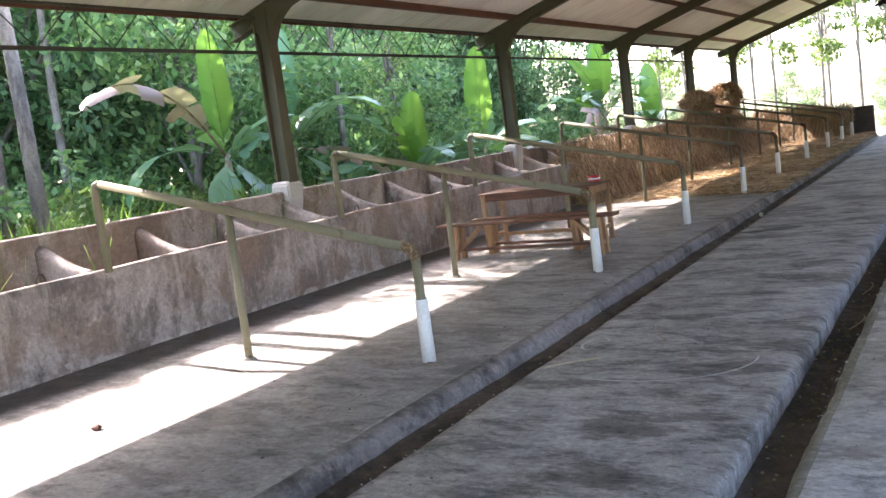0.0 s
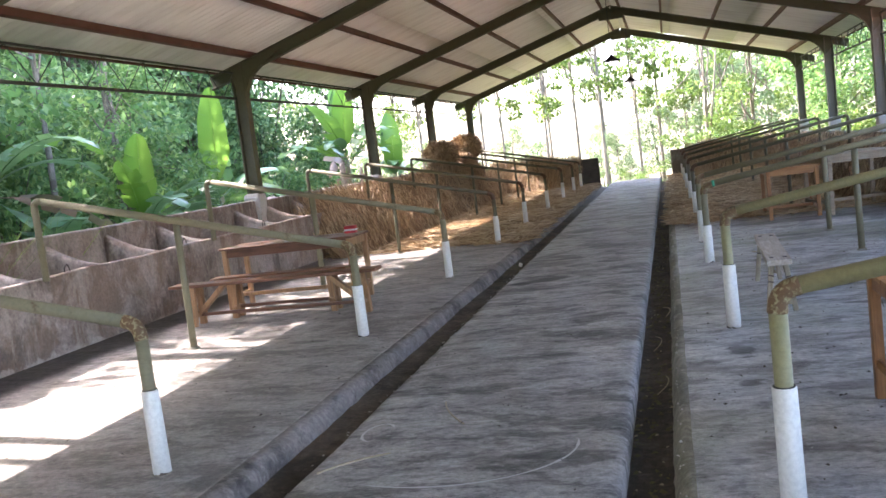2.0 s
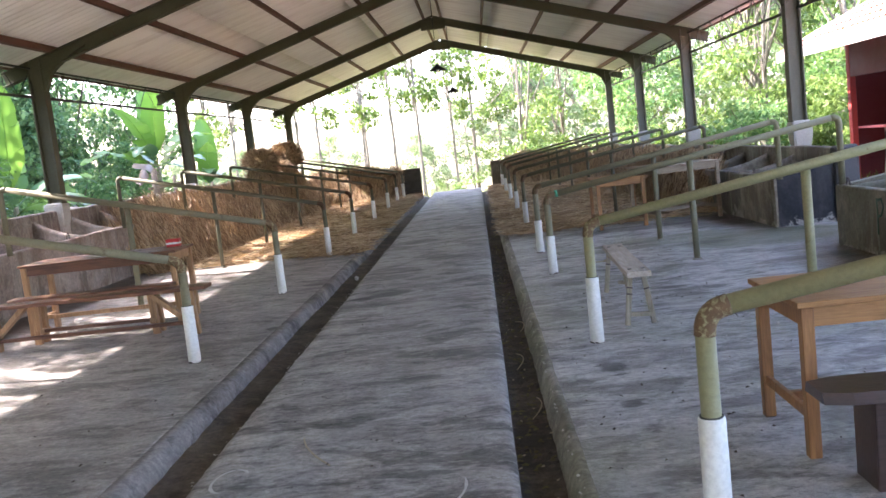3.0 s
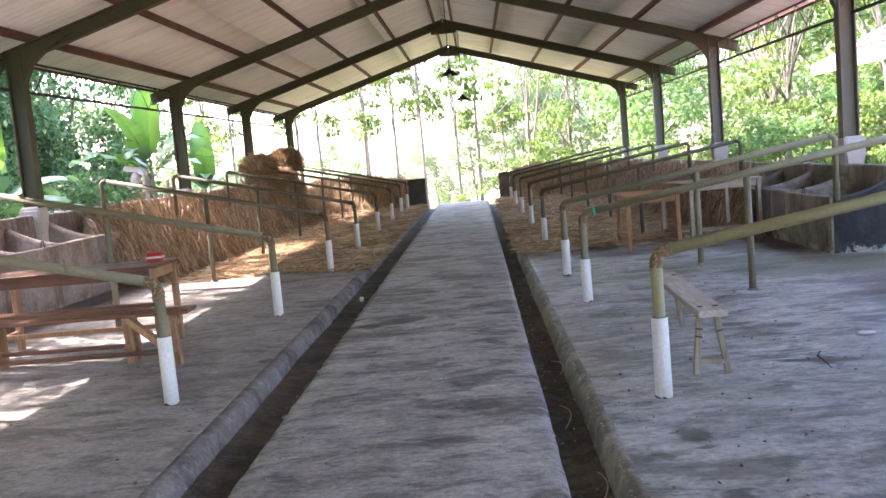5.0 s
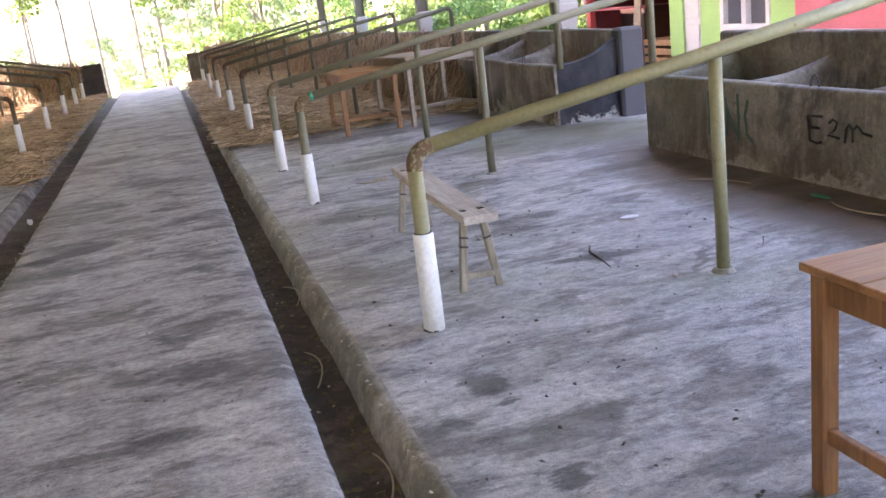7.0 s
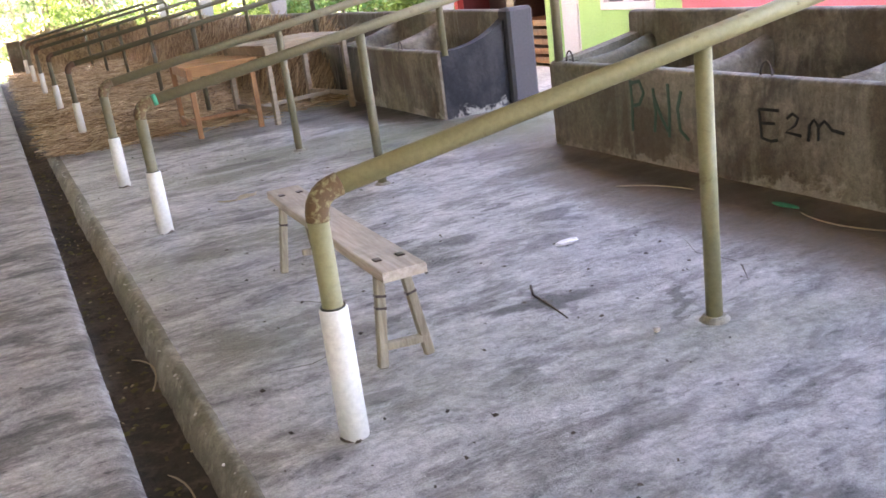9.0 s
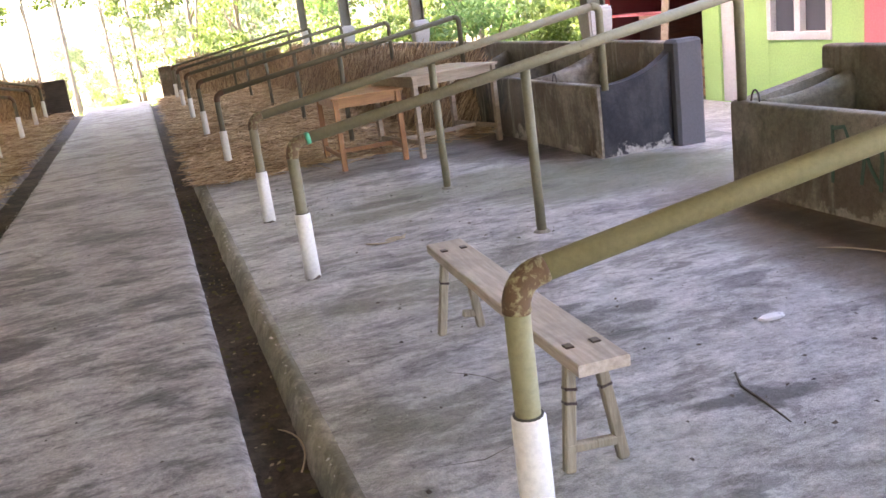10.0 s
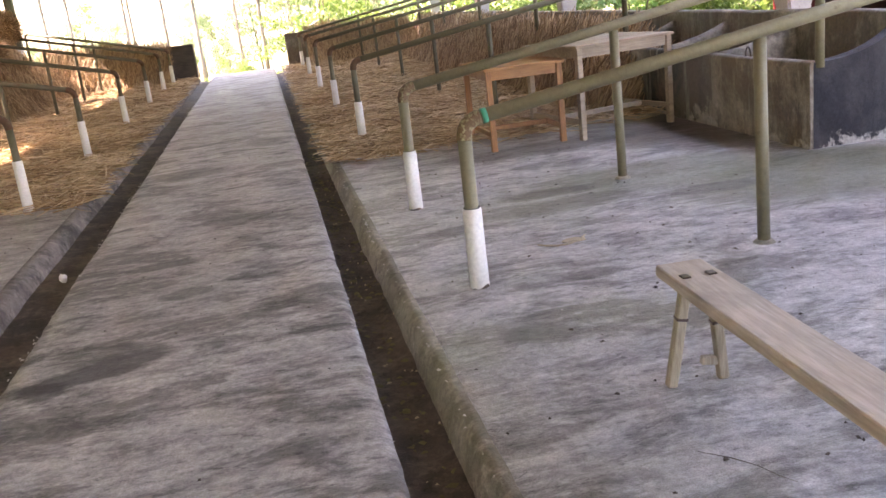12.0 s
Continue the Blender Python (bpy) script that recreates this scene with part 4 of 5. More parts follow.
for k in range(13):
    x = -0.65 + 1.3 * k / 12
    e = 0.02 * wob(x * 3, 2.0) + (0.04 if k in (0, 12) else 0.0)
    for p in ((-0.15 + e, 0.385), (-0.13 + e, 0.43), (0.13 - e, 0.43), (0.15 - e, 0.385)):
        bm.verts.new((x, p[0], p[1]))
bm.verts.ensure_lookup_table()
for k in range(12):
    for q in range(4):
        bm.faces.new((bm.verts[k * 4 + q], bm.verts[k * 4 + (q + 1) % 4], bm.verts[k * 4 + 4 + (q + 1) % 4], bm.verts[k * 4 + 4 + q]))
bm.faces.new([bm.verts[q] for q in range(4)])
bm.faces.new([bm.verts[48 + q] for q in (3, 2, 1, 0)])
part("seat", bm, M_WOOD_DARK, t)
for x in (-0.42, 0.42):
    part("leg", box(x - 0.035, x + 0.035, -0.11, 0.11, 0, 0.39, 0.006), M_WOOD_DARK, t)
table(0.63, 1.42, 15.42, 16.45, 0.79, M_WOOD_TAB, M_WOOD_LEG, "orange-brown wooden table standing on straw edge", 0, 0.13, 5)
table(1.36, 2.50, 15.42, 16.42, 0.90, M_WOOD_PALE, M_WOOD_PALE, "tall pale plank table beside the trough", 14, 0.16, 6)


# ---- straw ----
rng = np.random.default_rng(4)


def strand_mesh(name, P, D, length, width):
    """Blades of straw: a thin bent ribbon of two quads each."""
    n = len(P)
    D = D / np.linalg.norm(D, axis=1, keepdims=True)
    side = np.cross(D, rng.normal(size=(n, 3)))
    side /= np.linalg.norm(side, axis=1, keepdims=True)
    bend = np.cross(D, side) * (length * rng.uniform(-0.12, 0.12, n))[:, None]
    w = (side * width[:, None]) * 0.5
    h = D * (length * 0.5)[:, None]
    V = np.stack([P - h - w, P - h + w, P + bend - w, P + bend + w, P + h - w * 0.4, P + h + w * 0.4], 1).reshape(-1, 3)
    base = np.arange(n)[:, None] * 6
    Q = np.concatenate([base + np.array([[0, 1, 3, 2]]), base + np.array([[2, 3, 5, 4]])], 0)
    return np_mesh(name, V, Q)


def straw_bed(name, x0, x1, y0, y1, n, label, edge):
    def z_at(x, y):
        return 0.035 + 0.05 * max(0, wob(x * 1.3, y * 1.1, 3.0)) + 0.02 * wob(x * 6, y * 6, 1.0)
    us, vs = np.linspace(x0, x1, 26), np.linspace(y0, y1, 110)
    o = link_mesh(name, grid_mesh(name, us, vs, lambda x, y: (x, max(y, edge(x)), z_at(x, y) if y > edge(x) + 0.1 else 0.012 + 0.012)), M_STRAW_BED)
    tagged(o, label, "straw", "", "stuff")
    X, Y = rng.uniform(x0 - 0.03, x1 + 0.03, n), y0 - 0.25 + (y1 - y0 + 0.25) * rng.uniform(0, 1, n) ** 1.35
    keep = Y > np.array([edge(x) - abs(rng.normal(0, 0.18)) for x in X])
    X, Y = X[keep], Y[keep]
    Z = np.array([z_at(x, y) for x, y in zip(X, Y)]) + rng.uniform(0.0, 0.035, len(X))
    a = rng.uniform(0, 2 * math.pi, len(X))
    D = np.stack([np.cos(a), np.sin(a) * 0.7, rng.normal(0, 0.10, len(X))], 1)
    me = strand_mesh("loose_straw", np.stack([X, Y, Z], 1), D, rng.uniform(0.15, 0.45, len(X)), rng.uniform(0.006, 0.013, len(X)))
    tagged(link_mesh("loose_straw", me, M_STRAW), "loose golden rice straw strewn over the floor", "straw", "", "stuff")


edge_l = lambda x: 16.15 + 0.25 * wob(x * 1.3, 0.5) - 0.25 * (x + 5.0) * 0.2
edge_r = lambda x: 16.1 + 0.30 * (x + 0.75) * 0.3 + 0.25 * wob(x * 1.5, 3.5)
straw_bed("straw_layer", -6.9, -3.14, 15.6, 32.3, 24000, "thick layer of golden rice straw on the floor", edge_l)
straw_bed("straw_layer", -0.80, 2.7, 15.6, 32.3, 26000, "thick layer of golden rice straw on the floor", edge_r)


def hung_straw(name, xt, xb, zt, y0, y1, n, label, hump):
    """Straw thrown over the trough and hanging to the floor."""
    us, vs = np.linspace(0, 1, 9), np.linspace(y0, y1, 90)
    def sheet(u, y):
        k = u ** 0.8
        z = (zt + hump(y) * 0.8) * (1 - k) ** 0.9 + 0.03 + 0.05 * wob(u * 3, y * 2.2, 6.0)
        ends = min(1.0, (y - y0) / 0.5, (y1 - y) / 0.3)
        return (xt + (xb - xt) * (0.05 + 0.95 * k * (0.75 + 0.25 * ends)) - (0.03 if xb > xt else -0.03), y, max(0.02, z * (0.55 + 0.45 * ends)))
    tagged(link_mesh(name, grid_mesh(name, us, vs, sheet), M_STRAW_BED), label, "straw", "", "stuff")
    U, Y = rng.uniform(-0.05, 1.0, n) ** 1.0, rng.uniform(y0 - 0.05, y1, n)
    P = np.array([sheet(max(0.0, u), y) for u, y in zip(U, Y)])
    s = 1.0 if xb > xt else -1.0
    clump = np.array([wob(y * 2.6, 0.3, 9.0) for y in Y])
    P[:, 0] += s * rng.uniform(0.0, 0.10, n) + s * 0.10 * clump
    P[:, 2] += rng.uniform(-0.02, 0.05, n)
    D = np.stack([s * (0.55 + 0.25 * rng.normal(size=n)), 0.6 * clump + 0.42 * rng.normal(size=n), -np.ones(n)], 1)
    me = strand_mesh("hanging_straw", P, D, rng.uniform(0.25, 0.65, n), rng.uniform(0.005, 0.012, n))
    tagged(link_mesh("hanging_straw", me, M_STRAW_UP), "brown straw hanging over the trough edge", "straw", "", "stuff")


hung_straw("straw_heap", -7.25, -6.15, 0.98, 15.9, 32.2, 52000, "heap of straw spilling over the trough to the floor", lambda y: 0.22 * max(0.0, wob(y * 0.7, 1.0)) + 0.45 * math.exp(-((y - 27.2) / 2.2) ** 2))
hung_straw("straw_heap", 2.98, 2.15, 0.74, 16.7, 32.2, 38000, "heap of straw spilling over the trough to the floor", lambda y: 0.12 * max(0.0, wob(y * 0.8, 4.0)))


def straw_bank(x0, x1, y, top, n, label):
    """Straw leant against the low wall that closes the row, sagging at the top."""
    crest = lambda x: top * (0.88 + 0.16 * wob(x * 1.4, y, 2.0))
    us, vs = np.linspace(x0, x1, 30), np.linspace(0, 1, 8)
    me = grid_mesh("straw_bank", us, vs, lambda x, k: (x, y - 0.08 - 0.75 * (1 - k) ** 1.4 + 0.08 * wob(x * 2, k * 3, 4.0), 0.05 + (crest(x) - 0.05) * k))
    tagged(link_mesh("straw_bank", me, M_STRAW_BED), label, "straw", "", "stuff")
    X, K = rng.uniform(x0, x1, n), rng.uniform(0, 1, n)
    P = np.stack([X, y - 0.12 - 0.75 * (1 - K) ** 1.4 - rng.uniform(0, 0.10, n), 0.06 + np.array([crest(x) for x in X]) * K], 1)
    D = np.stack([0.4 * rng.normal(size=n), -0.6 + 0.2 * rng.normal(size=n), -np.ones(n)], 1)
    tagged(link_mesh("leaning_straw", strand_mesh("leaning_straw", P, D, rng.uniform(0.25, 0.6, n), rng.uniform(0.007, 0.015, n)), M_STRAW_UP), "brown straw leaning on the end wall", "straw", "", "stuff")


straw_bank(-6.9, -3.75, 32.4, 1.08, 9000, "bank of straw against the dark end wall")
straw_bank(-0.15, 2.7, 32.4, 0.98, 8000, "bank of straw against the low end wall")


def sheaf(x, y, z, r, squash):
    """A tied bundle of straw: a round shaggy head of stalk ends over a waist and a flared skirt."""
    t = tagged(empty("straw_sheaf", x, y, z), "round shaggy tied sheaf of straw standing on the heap", "straw sheaf", "straw sheaves")
    prof = [(1.05, -1.75), (0.90, -1.35), (0.62, -0.95), (0.46, -0.68), (0.52, -0.52), (0.84, -0.28), (1.0, 0.1), (0.92, 0.45), (0.62, 0.76), (0.14, 0.92)]
    part("core", sweep([(0, 0, q * r * squash) for _, q in prof], [k * r * 0.80 for k, _ in prof], 20), M_STRAW_BED, t)
    part("tie_band", sweep([(0, 0, -0.72 * r * squash), (0, 0, -0.62 * r * squash)], 0.52 * r, 16), M_TWIG, t, "twisted straw tie")
    n = 6500
    q = rng.uniform(-1.75, 0.92, n)
    az = rng.uniform(0, 2 * math.pi, n)
    flat = np.stack([np.cos(az), np.sin(az)], 1)
    lump = np.array([1 + 0.16 * wob(2 * c[0] + x, 2 * c[1], 2 * k) for c, k in zip(flat, q)])
    rr = np.interp(q, [b for _, b in prof], [a for a, _ in prof]) * r * lump
    P = np.concatenate([flat * (rr * rng.uniform(0.82, 1.08, n))[:, None], (q * r * squash)[:, None]], 1)
    up = np.where(q > -0.6, q * 0.9, -1.6)
    D = np.concatenate([flat * 0.8, up[:, None]], 1) + 0.5 * rng.normal(size=(n, 3))
    link_mesh("straw_cover", strand_mesh("straw_cover", P, D, rng.uniform(0.12, 0.36, n), rng.uniform(0.007, 0.018, n)), M_STRAW_UP, t)


sheaf(-6.92, 25.5, 1.62, 0.44, 0.95)
sheaf(-6.88, 28.6, 1.74, 0.47, 1.0)
sheaf(-6.75, 27.0, 1.30, 0.36, 0.9)
# ---- neighbouring house ----
HX, HB = 6.6, -0.36
h = tagged(empty("neighbour_house", HX, 16.0, HB), "small house with lime green and pink front and tiled roof", "house")
off_h = Matrix.Translation((-HX, -16.0, -HB))


def hpart(name, bm, mat, lab="", parent=None):
    o = part(name, bm, mat, parent or h, lab)
    o.data.transform(off_h)
    return o


for a, b, z0, z1 in ((14.4, 14.9, HB, 2.75), (14.9, 16.05, HB, 0.64), (14.9, 16.05, 1.85, 2.75), (16.05, 16.6, HB, 2.75), (17.1, 17.5, HB, 2.75), (16.6, 17.1, 1.85, 2.75)):
    hpart("wall", box(HX, HX + 0.15, a, b, z0, z1, 0.003), M_GREEN, "lime green plaster")
hpart("wall", box(HX + 0.002, HX + 0.15, 10.6, 14.4, HB, 2.75, 0.003), M_PINK, "pink plaster")
hpart("wall", box(HX + 0.15, 10.5, 17.35, 17.5, HB, 3.2, 0.004), M_MAROON, "maroon side wall")
hpart("wall", box(8.4, 8.55, 17.5, 21.0, HB, 3.0, 0.004), M_MAROON, "maroon back wall of the open bay")
hpart("post", box(HX - 0.06, HX + 0.06, 20.25, 20.4, HB, 2.75, 0.01), M_RED, "red painted post")
hpart("bay_wall", box(HX + 0.06, 8.4, 20.3, 20.4, HB, 2.75, 0.004), M_MAROON)
hpart("lintel", box(HX - 0.05, HX + 0.05, 17.5, 20.25, 2.05, 2.75, 0.01), M_MAROON)
hpart("porch_slab", box(5.1, HX, 10.2, 20.4, HB - 0.1, HB + 0.12, 0.02), M_PORCH, "pale concrete porch step")
hpart("door", box(HX + 0.03, HX + 0.08, 16.61, 17.09, HB + 0.12, 1.84, 0.004), M_WHITE, "white panelled door")
for z0, z1 in ((-0.1, 0.72), (0.82, 1.7)):
    hpart("door_panel", box(HX + 0.018, HX + 0.034, 16.68, 17.02, z0, z1, 0.006), M_WHITE)
w = hpart("window", box(HX + 0.07, HX + 0.08, 14.9, 16.05, 0.64, 1.85, 0.0), glass, "dark window glass")
for a, b, c, d in ((14.9, 16.05, 0.62, 0.72), (14.9, 16.05, 1.78, 1.87), (14.9, 14.98, 0.72, 1.78), (15.97, 16.05, 0.72, 1.78), (15.42, 15.53, 0.72, 1.78)):
    hpart("window_frame", box(HX - 0.025, HX + 0.07, a, b, c, d, 0.005), M_WHITE, "white window frame", w)
hpart("leaning_plank", beam((6.0, 17.7, HB + 0.1), (6.5, 18.15, 2.0), 0.11, 0.05, 0.004), M_WOOD_PALE, "pale plank leaning on the front")
for k in range(5):
    hpart("stored_board", box(6.9, 7.3 + 0.1 * k, 17.7, 18.9, HB + 0.1 + 0.15 * k, HB + 0.2 + 0.15 * k, 0.005), M_WOOD_RAW)
hpart("cupboard", box(7.1, 7.9, 19.2, 20.1, HB, 1.0, 0.02), M_WOOD_DARK, "dark cupboard in the bay")
hpart("shelf_board", box(6.65, 6.95, 18.6, 20.25, 1.0, 1.04, 0.004), M_PINK, "pinkish shelf edge")
for row in range(11):
    bm = bmesh.new()
    x0r, x1r = 5.50 + row * 0.42, 5.50 + (row + 1) * 0.42 + 0.05
    z0r, z1r = 2.72 + row * 0.19, 2.72 + (row + 1) * 0.19 + 0.005
    V = []
    for y in np.arange(10.2, 21.35, 0.06):
        cc = 0.02 * math.cos(2 * math.pi * y / 0.22)
        V.append((bm.verts.new((x0r, y, z0r + cc + 0.03)), bm.verts.new((x1r, y, z1r + cc))))
    for a, b in zip(V, V[1:]):
        bm.faces.new((a[0], a[1], b[1], b[0]))
    hpart("tile_course", bm, M_TILE, "faded red roof tiles")
hpart("fascia", box(5.46, 5.50, 10.2, 21.3, 2.54, 2.74, 0.004), M_FASCIA, "greyish white eaves board")
hpart("gable_board", beam((5.5, 21.28, 2.68), (10.1, 21.28, 4.76), 0.04, 0.14, 0.004), M_FASCIA)

for x, y, hh, dx in ((-8.7, 22.2, 1.75, 0.02), (-8.75, 22.7, 1.8, -0.03), (-8.65, 23.4, 1.5, 0.25), (-8.8, 24.0, 1.6, 0.0)):
    tagged(part("wooden_stake", sweep([(x, y, -0.4), (x + dx * 0.5, y + dx, hh * 0.5), (x + dx, y + dx * 2, hh)], [0.055, 0.05, 0.045], 10), M_WOOD_PALE), "pale wooden stake standing behind the trough", "stake", "stakes behind the trough")
tagged(part("stake_rail", beam((-8.7, 21.9, 1.35), (-8.75, 24.3, 1.40), 0.04, 0.06, 0.004), M_WOOD_PALE), "pale wooden rail nailed across stakes", "rail")

# ---- litter, scrawls and stains ----


def crumpled(name, x, y, z, sx, sy, sz, mat, label, cat):
    bm = bmesh.new()
    bmesh.ops.create_icosphere(bm, subdivisions=2, radius=1)
    for v in bm.verts:
        k = 1 + 0.45 * wob(v.co.x * 2.1 + x * 7, v.co.y * 2.1 + y * 3, v.co.z * 2.1)
        v.co = Vector((v.co.x * sx * k, v.co.y * sy * k, max(-sz, v.co.z * sz * k)))
    o = part(name, bm, mat)
    o.location = (x, y, z + sz)
    return tagged(o, label, cat)


crumpled("crumpled_wrapper", 1.343, 9.358, 0.018, 0.075, 0.03, 0.014, M_PAPER, "crumpled white foil packet on the floor", "wrapper")
crumpled("crumpled_wrapper", 2.52, 8.95, 0.03, 0.03, 0.09, 0.010, M_TAPE, "flattened green plastic scrap by the trough", "wrapper")
crumpled("paper_scrap", -2.93, 13.6, -0.10, 0.03, 0.045, 0.03, M_PAPER, "white paper scrap in the drain", "paper")
crumpled("dry_leaf", 0.31, 12.2, 0.012, 0.085, 0.03, 0.012, M_TWIG, "curled dry leaf on the concrete", "leaf")
crumpled("dry_leaf", -5.2, 3.6, 0.02, 0.04, 0.03, 0.02, M_PURLIN, "reddish dry leaf in the sun", "leaf")
crumpled("pebble", 0.95, 8.15, 0.015, 0.016, 0.014, 0.012, M_PEDESTAL, "small pale pebble on the floor", "pebble")


def twig(pts, r=0.004, label="thin dry straw stalk on the floor", mat=M_TWIG):
    if len(pts) == 3:
        a, b, c = (Vector(q) for q in pts)
        m = b * 2 - (a + c) / 2
        pts = [(1 - k / 8) ** 2 * a + 2 * (k / 8) * (1 - k / 8) * m + (k / 8) ** 2 * c for k in range(9)]
    tagged(part("twig", sweep(pts, [r] * (len(pts) - 1) + [r * 0.5], 6), mat), label, "twig", "stray stalks")


twig([(-2.68, 5.30, 0.012), (-2.55, 5.45, 0.014), (-2.36, 5.58, 0.012)], 0.006)
twig([(-2.05, 6.05, 0.012), (-2.2, 6.3, 0.016), (-2.28, 6.55, 0.012)], 0.005)
twig([(2.45, 9.6, 0.035), (2.35, 9.85, 0.04), (2.2, 10.05, 0.035)], 0.005)
twig([(2.55, 8.2, 0.035), (2.42, 8.5, 0.04), (2.48, 8.8, 0.035)], 0.005)
twig([(-0.99, 8.1, -0.12), (-0.93, 8.35, -0.10), (-0.98, 8.6, -0.12)], 0.004)
twig([(-0.90, 9.4, -0.12), (-0.86, 9.6, -0.09), (-0.93, 9.85, -0.12)], 0.004)
twig([(-0.95, 6.9, -0.12), (-0.88, 7.1, -0.10), (-0.9, 7.35, -0.12)], 0.004)
twig([(0.42, 12.3, 0.015), (0.25, 12.15, 0.02), (0.1, 12.25, 0.015)], 0.006)
rl = np.random.default_rng(9)


def specks(name, n, x0, x1, y0, y1, z, smin, smax, mat, label):
    """Scattered crumbs: small flat five-sided chips."""
    V, Q = [], []
    for k in range(n):
        x, y = rl.uniform(x0, x1), rl.uniform(y0, y1)
        s, a = rl.uniform(smin, smax), rl.uniform(0, 6.28)
        ca, sa, e = math.cos(a), math.sin(a), rl.uniform(0.3, 0.9)
        b = len(V)
        for u, v in ((-1, -e), (1, -e * 0.6), (0.8, e), (-0.7, e * 0.8)):
            V.append((x + s * (u * ca - v * sa), y + s * (u * sa + v * ca), z + rl.uniform(0.004, 0.012)))
        V.append((x, y, z + 0.012 + s * 0.35))
        b = len(V) - 5
        Q += [(b, b + 1, b + 4), (b + 1, b + 2, b + 4), (b + 2, b + 3, b + 4), (b + 3, b, b + 4)]
    tagged(link_mesh(name, np_mesh(name, V, Q), mat), label, "litter", "", "stuff")


specks("crumbs", 420, -0.7, 2.7, 4.0, 16.0, 0.012, 0.004, 0.014, M_DRAIN, "dark crumbs of dung and soil on the floor")
specks("crumbs", 160, -0.7, 2.7, 4.0, 16.0, 0.012, 0.003, 0.008, M_PEDESTAL, "pale grit on the floor")
specks("crumbs", 260, -6.8, -3.2, 1.0, 15.5, 0.015, 0.004, 0.016, M_DRAIN, "dark crumbs on the stall floor")
specks("crumbs", 170, -2.65, -1.2, 2.0, 24.0, 0.008, 0.003, 0.010, M_DRAIN, "dark crumbs on the walkway")
specks("edge_chips", 170, -2.775, -2.735, 2.0, 26.0, -0.008, 0.004, 0.013, M_PEDESTAL, "pale chips along the worn walkway edge")
specks("edge_chips", 80, -1.115, -1.085, 3.0, 22.0, -0.018, 0.004, 0.012, M_PEDESTAL, "pale chips along the worn walkway edge")
specks("edge_chips", 120, -0.825, -0.795, 3.0, 20.0, -0.006, 0.004, 0.011, M_PEDESTAL, "pale chips along the kerb edge")
specks("drain_litter", 700, -1.07, -0.84, 2.0, 18.0, -0.148, 0.006, 0.022, M_DRAIN, "dark mud clods in the drain")
specks("drain_litter", 500, -1.07, -0.84, 2.0, 18.0, -0.15, 0.006, 0.026, M_SOIL, "rotting leaves and mud clods in the drain")
specks("drain_litter", 120, -1.07, -0.84, 2.0, 18.0, -0.135, 0.004, 0.012, M_TWIG, "pale chips in the drain")
specks("drain_litter", 260, -3.0, -2.8, 2.0, 24.0, -0.125, 0.006, 0.02, M_DRAIN, "mud clods in the narrow drain")


def smear(name, pts, w, z, mat, label):
    """A thin dried streak lying on the floor."""
    V, Q = [], []
    for i, (x, y) in enumerate(pts):
        a = pts[min(i + 1, len(pts) - 1)]
        b = pts[max(i - 1, 0)]
        dx, dy = a[0] - b[0], a[1] - b[1]
        l = math.hypot(dx, dy)
        ww = w * (0.35 + 0.65 * abs(wob(x * 9, y * 9, 2.0)) * 2) * (0.3 if i in (0, len(pts) - 1) else 1)
        V += [(x - dy / l * ww, y + dx / l * ww, z), (x + dy / l * ww, y - dx / l * ww, z)]
    Q = [(2 * i, 2 * i + 1, 2 * i + 3, 2 * i + 2) for i in range(len(pts) - 1)]
    return tagged(link_mesh(name, np_mesh(name, V, Q), mat), label, "stain", "", "structure")


arc_pts = [(-2.05 + 0.72 * math.cos(a), 5.62 + 0.55 * math.sin(a)) for a in np.linspace(-2.0, 0.15, 26)]
twig([(0.86, 8.97, 0.016), (0.80, 8.85, 0.018), (0.79, 8.70, 0.018), (0.765, 8.52, 0.016)], 0.006, "dark curved strip lying on the floor", M_DRAIN)
for pts in ([(-0.16, 9.68), (-0.08, 9.60), (-0.03, 9.53), (0.0, 9.45), (0.03, 9.40)], [(0.9, 10.6), (1.1, 10.45), (1.3, 10.40)], [(-0.5, 8.9), (-0.3, 8.85), (-0.15, 8.9)], [(1.6, 8.3), (1.75, 8.5), (1.7, 8.75), (1.8, 8.95)]):
    smear("floor_crack", pts, 0.005, 0.022, M_DRAIN, "thin dark crack in the concrete")
smear("floor_stain", arc_pts, 0.012, 0.0125, M_CHALK, "curved dried lime streak on the walkway")
smear("floor_stain", [(-2.55 + 0.09 * math.cos(a), 5.95 + 0.16 * math.sin(a)) for a in np.linspace(0.6, 4.6, 16)], 0.012, 0.0125, M_CHALK, "short dried lime streak on the walkway")

# letters scrawled on the trough front
scr = tagged(empty("scrawl", 2.735, 9.35, 0.0), "letters E2m scrawled in black on the trough", "scrawl", "", "structure")


def stroke(pts, r, mat, parent, name="stroke"):
    part(name, sweep([(0.0, 9.35 - 9.35 + p[0], p[1]) for p in pts], r, 6), mat, parent)


for pts in ([(0.0, 0.50), (-0.02, 0.33)], [(0.0, 0.50), (-0.15, 0.505)], [(-0.02, 0.42), (-0.12, 0.425)], [(-0.02, 0.33), (-0.09, 0.318), (-0.14, 0.33)],
            [(-0.21, 0.465), (-0.25, 0.495), (-0.29, 0.475), (-0.27, 0.43), (-0.20, 0.385), (-0.31, 0.375)],
            [(-0.36, 0.35), (-0.37, 0.44), (-0.40, 0.475), (-0.43, 0.44), (-0.43, 0.36)], [(-0.43, 0.44), (-0.47, 0.475), (-0.50, 0.45), (-0.52, 0.43), (-0.60, 0.42)]):
    stroke(pts, 0.010, M_INK, scr)
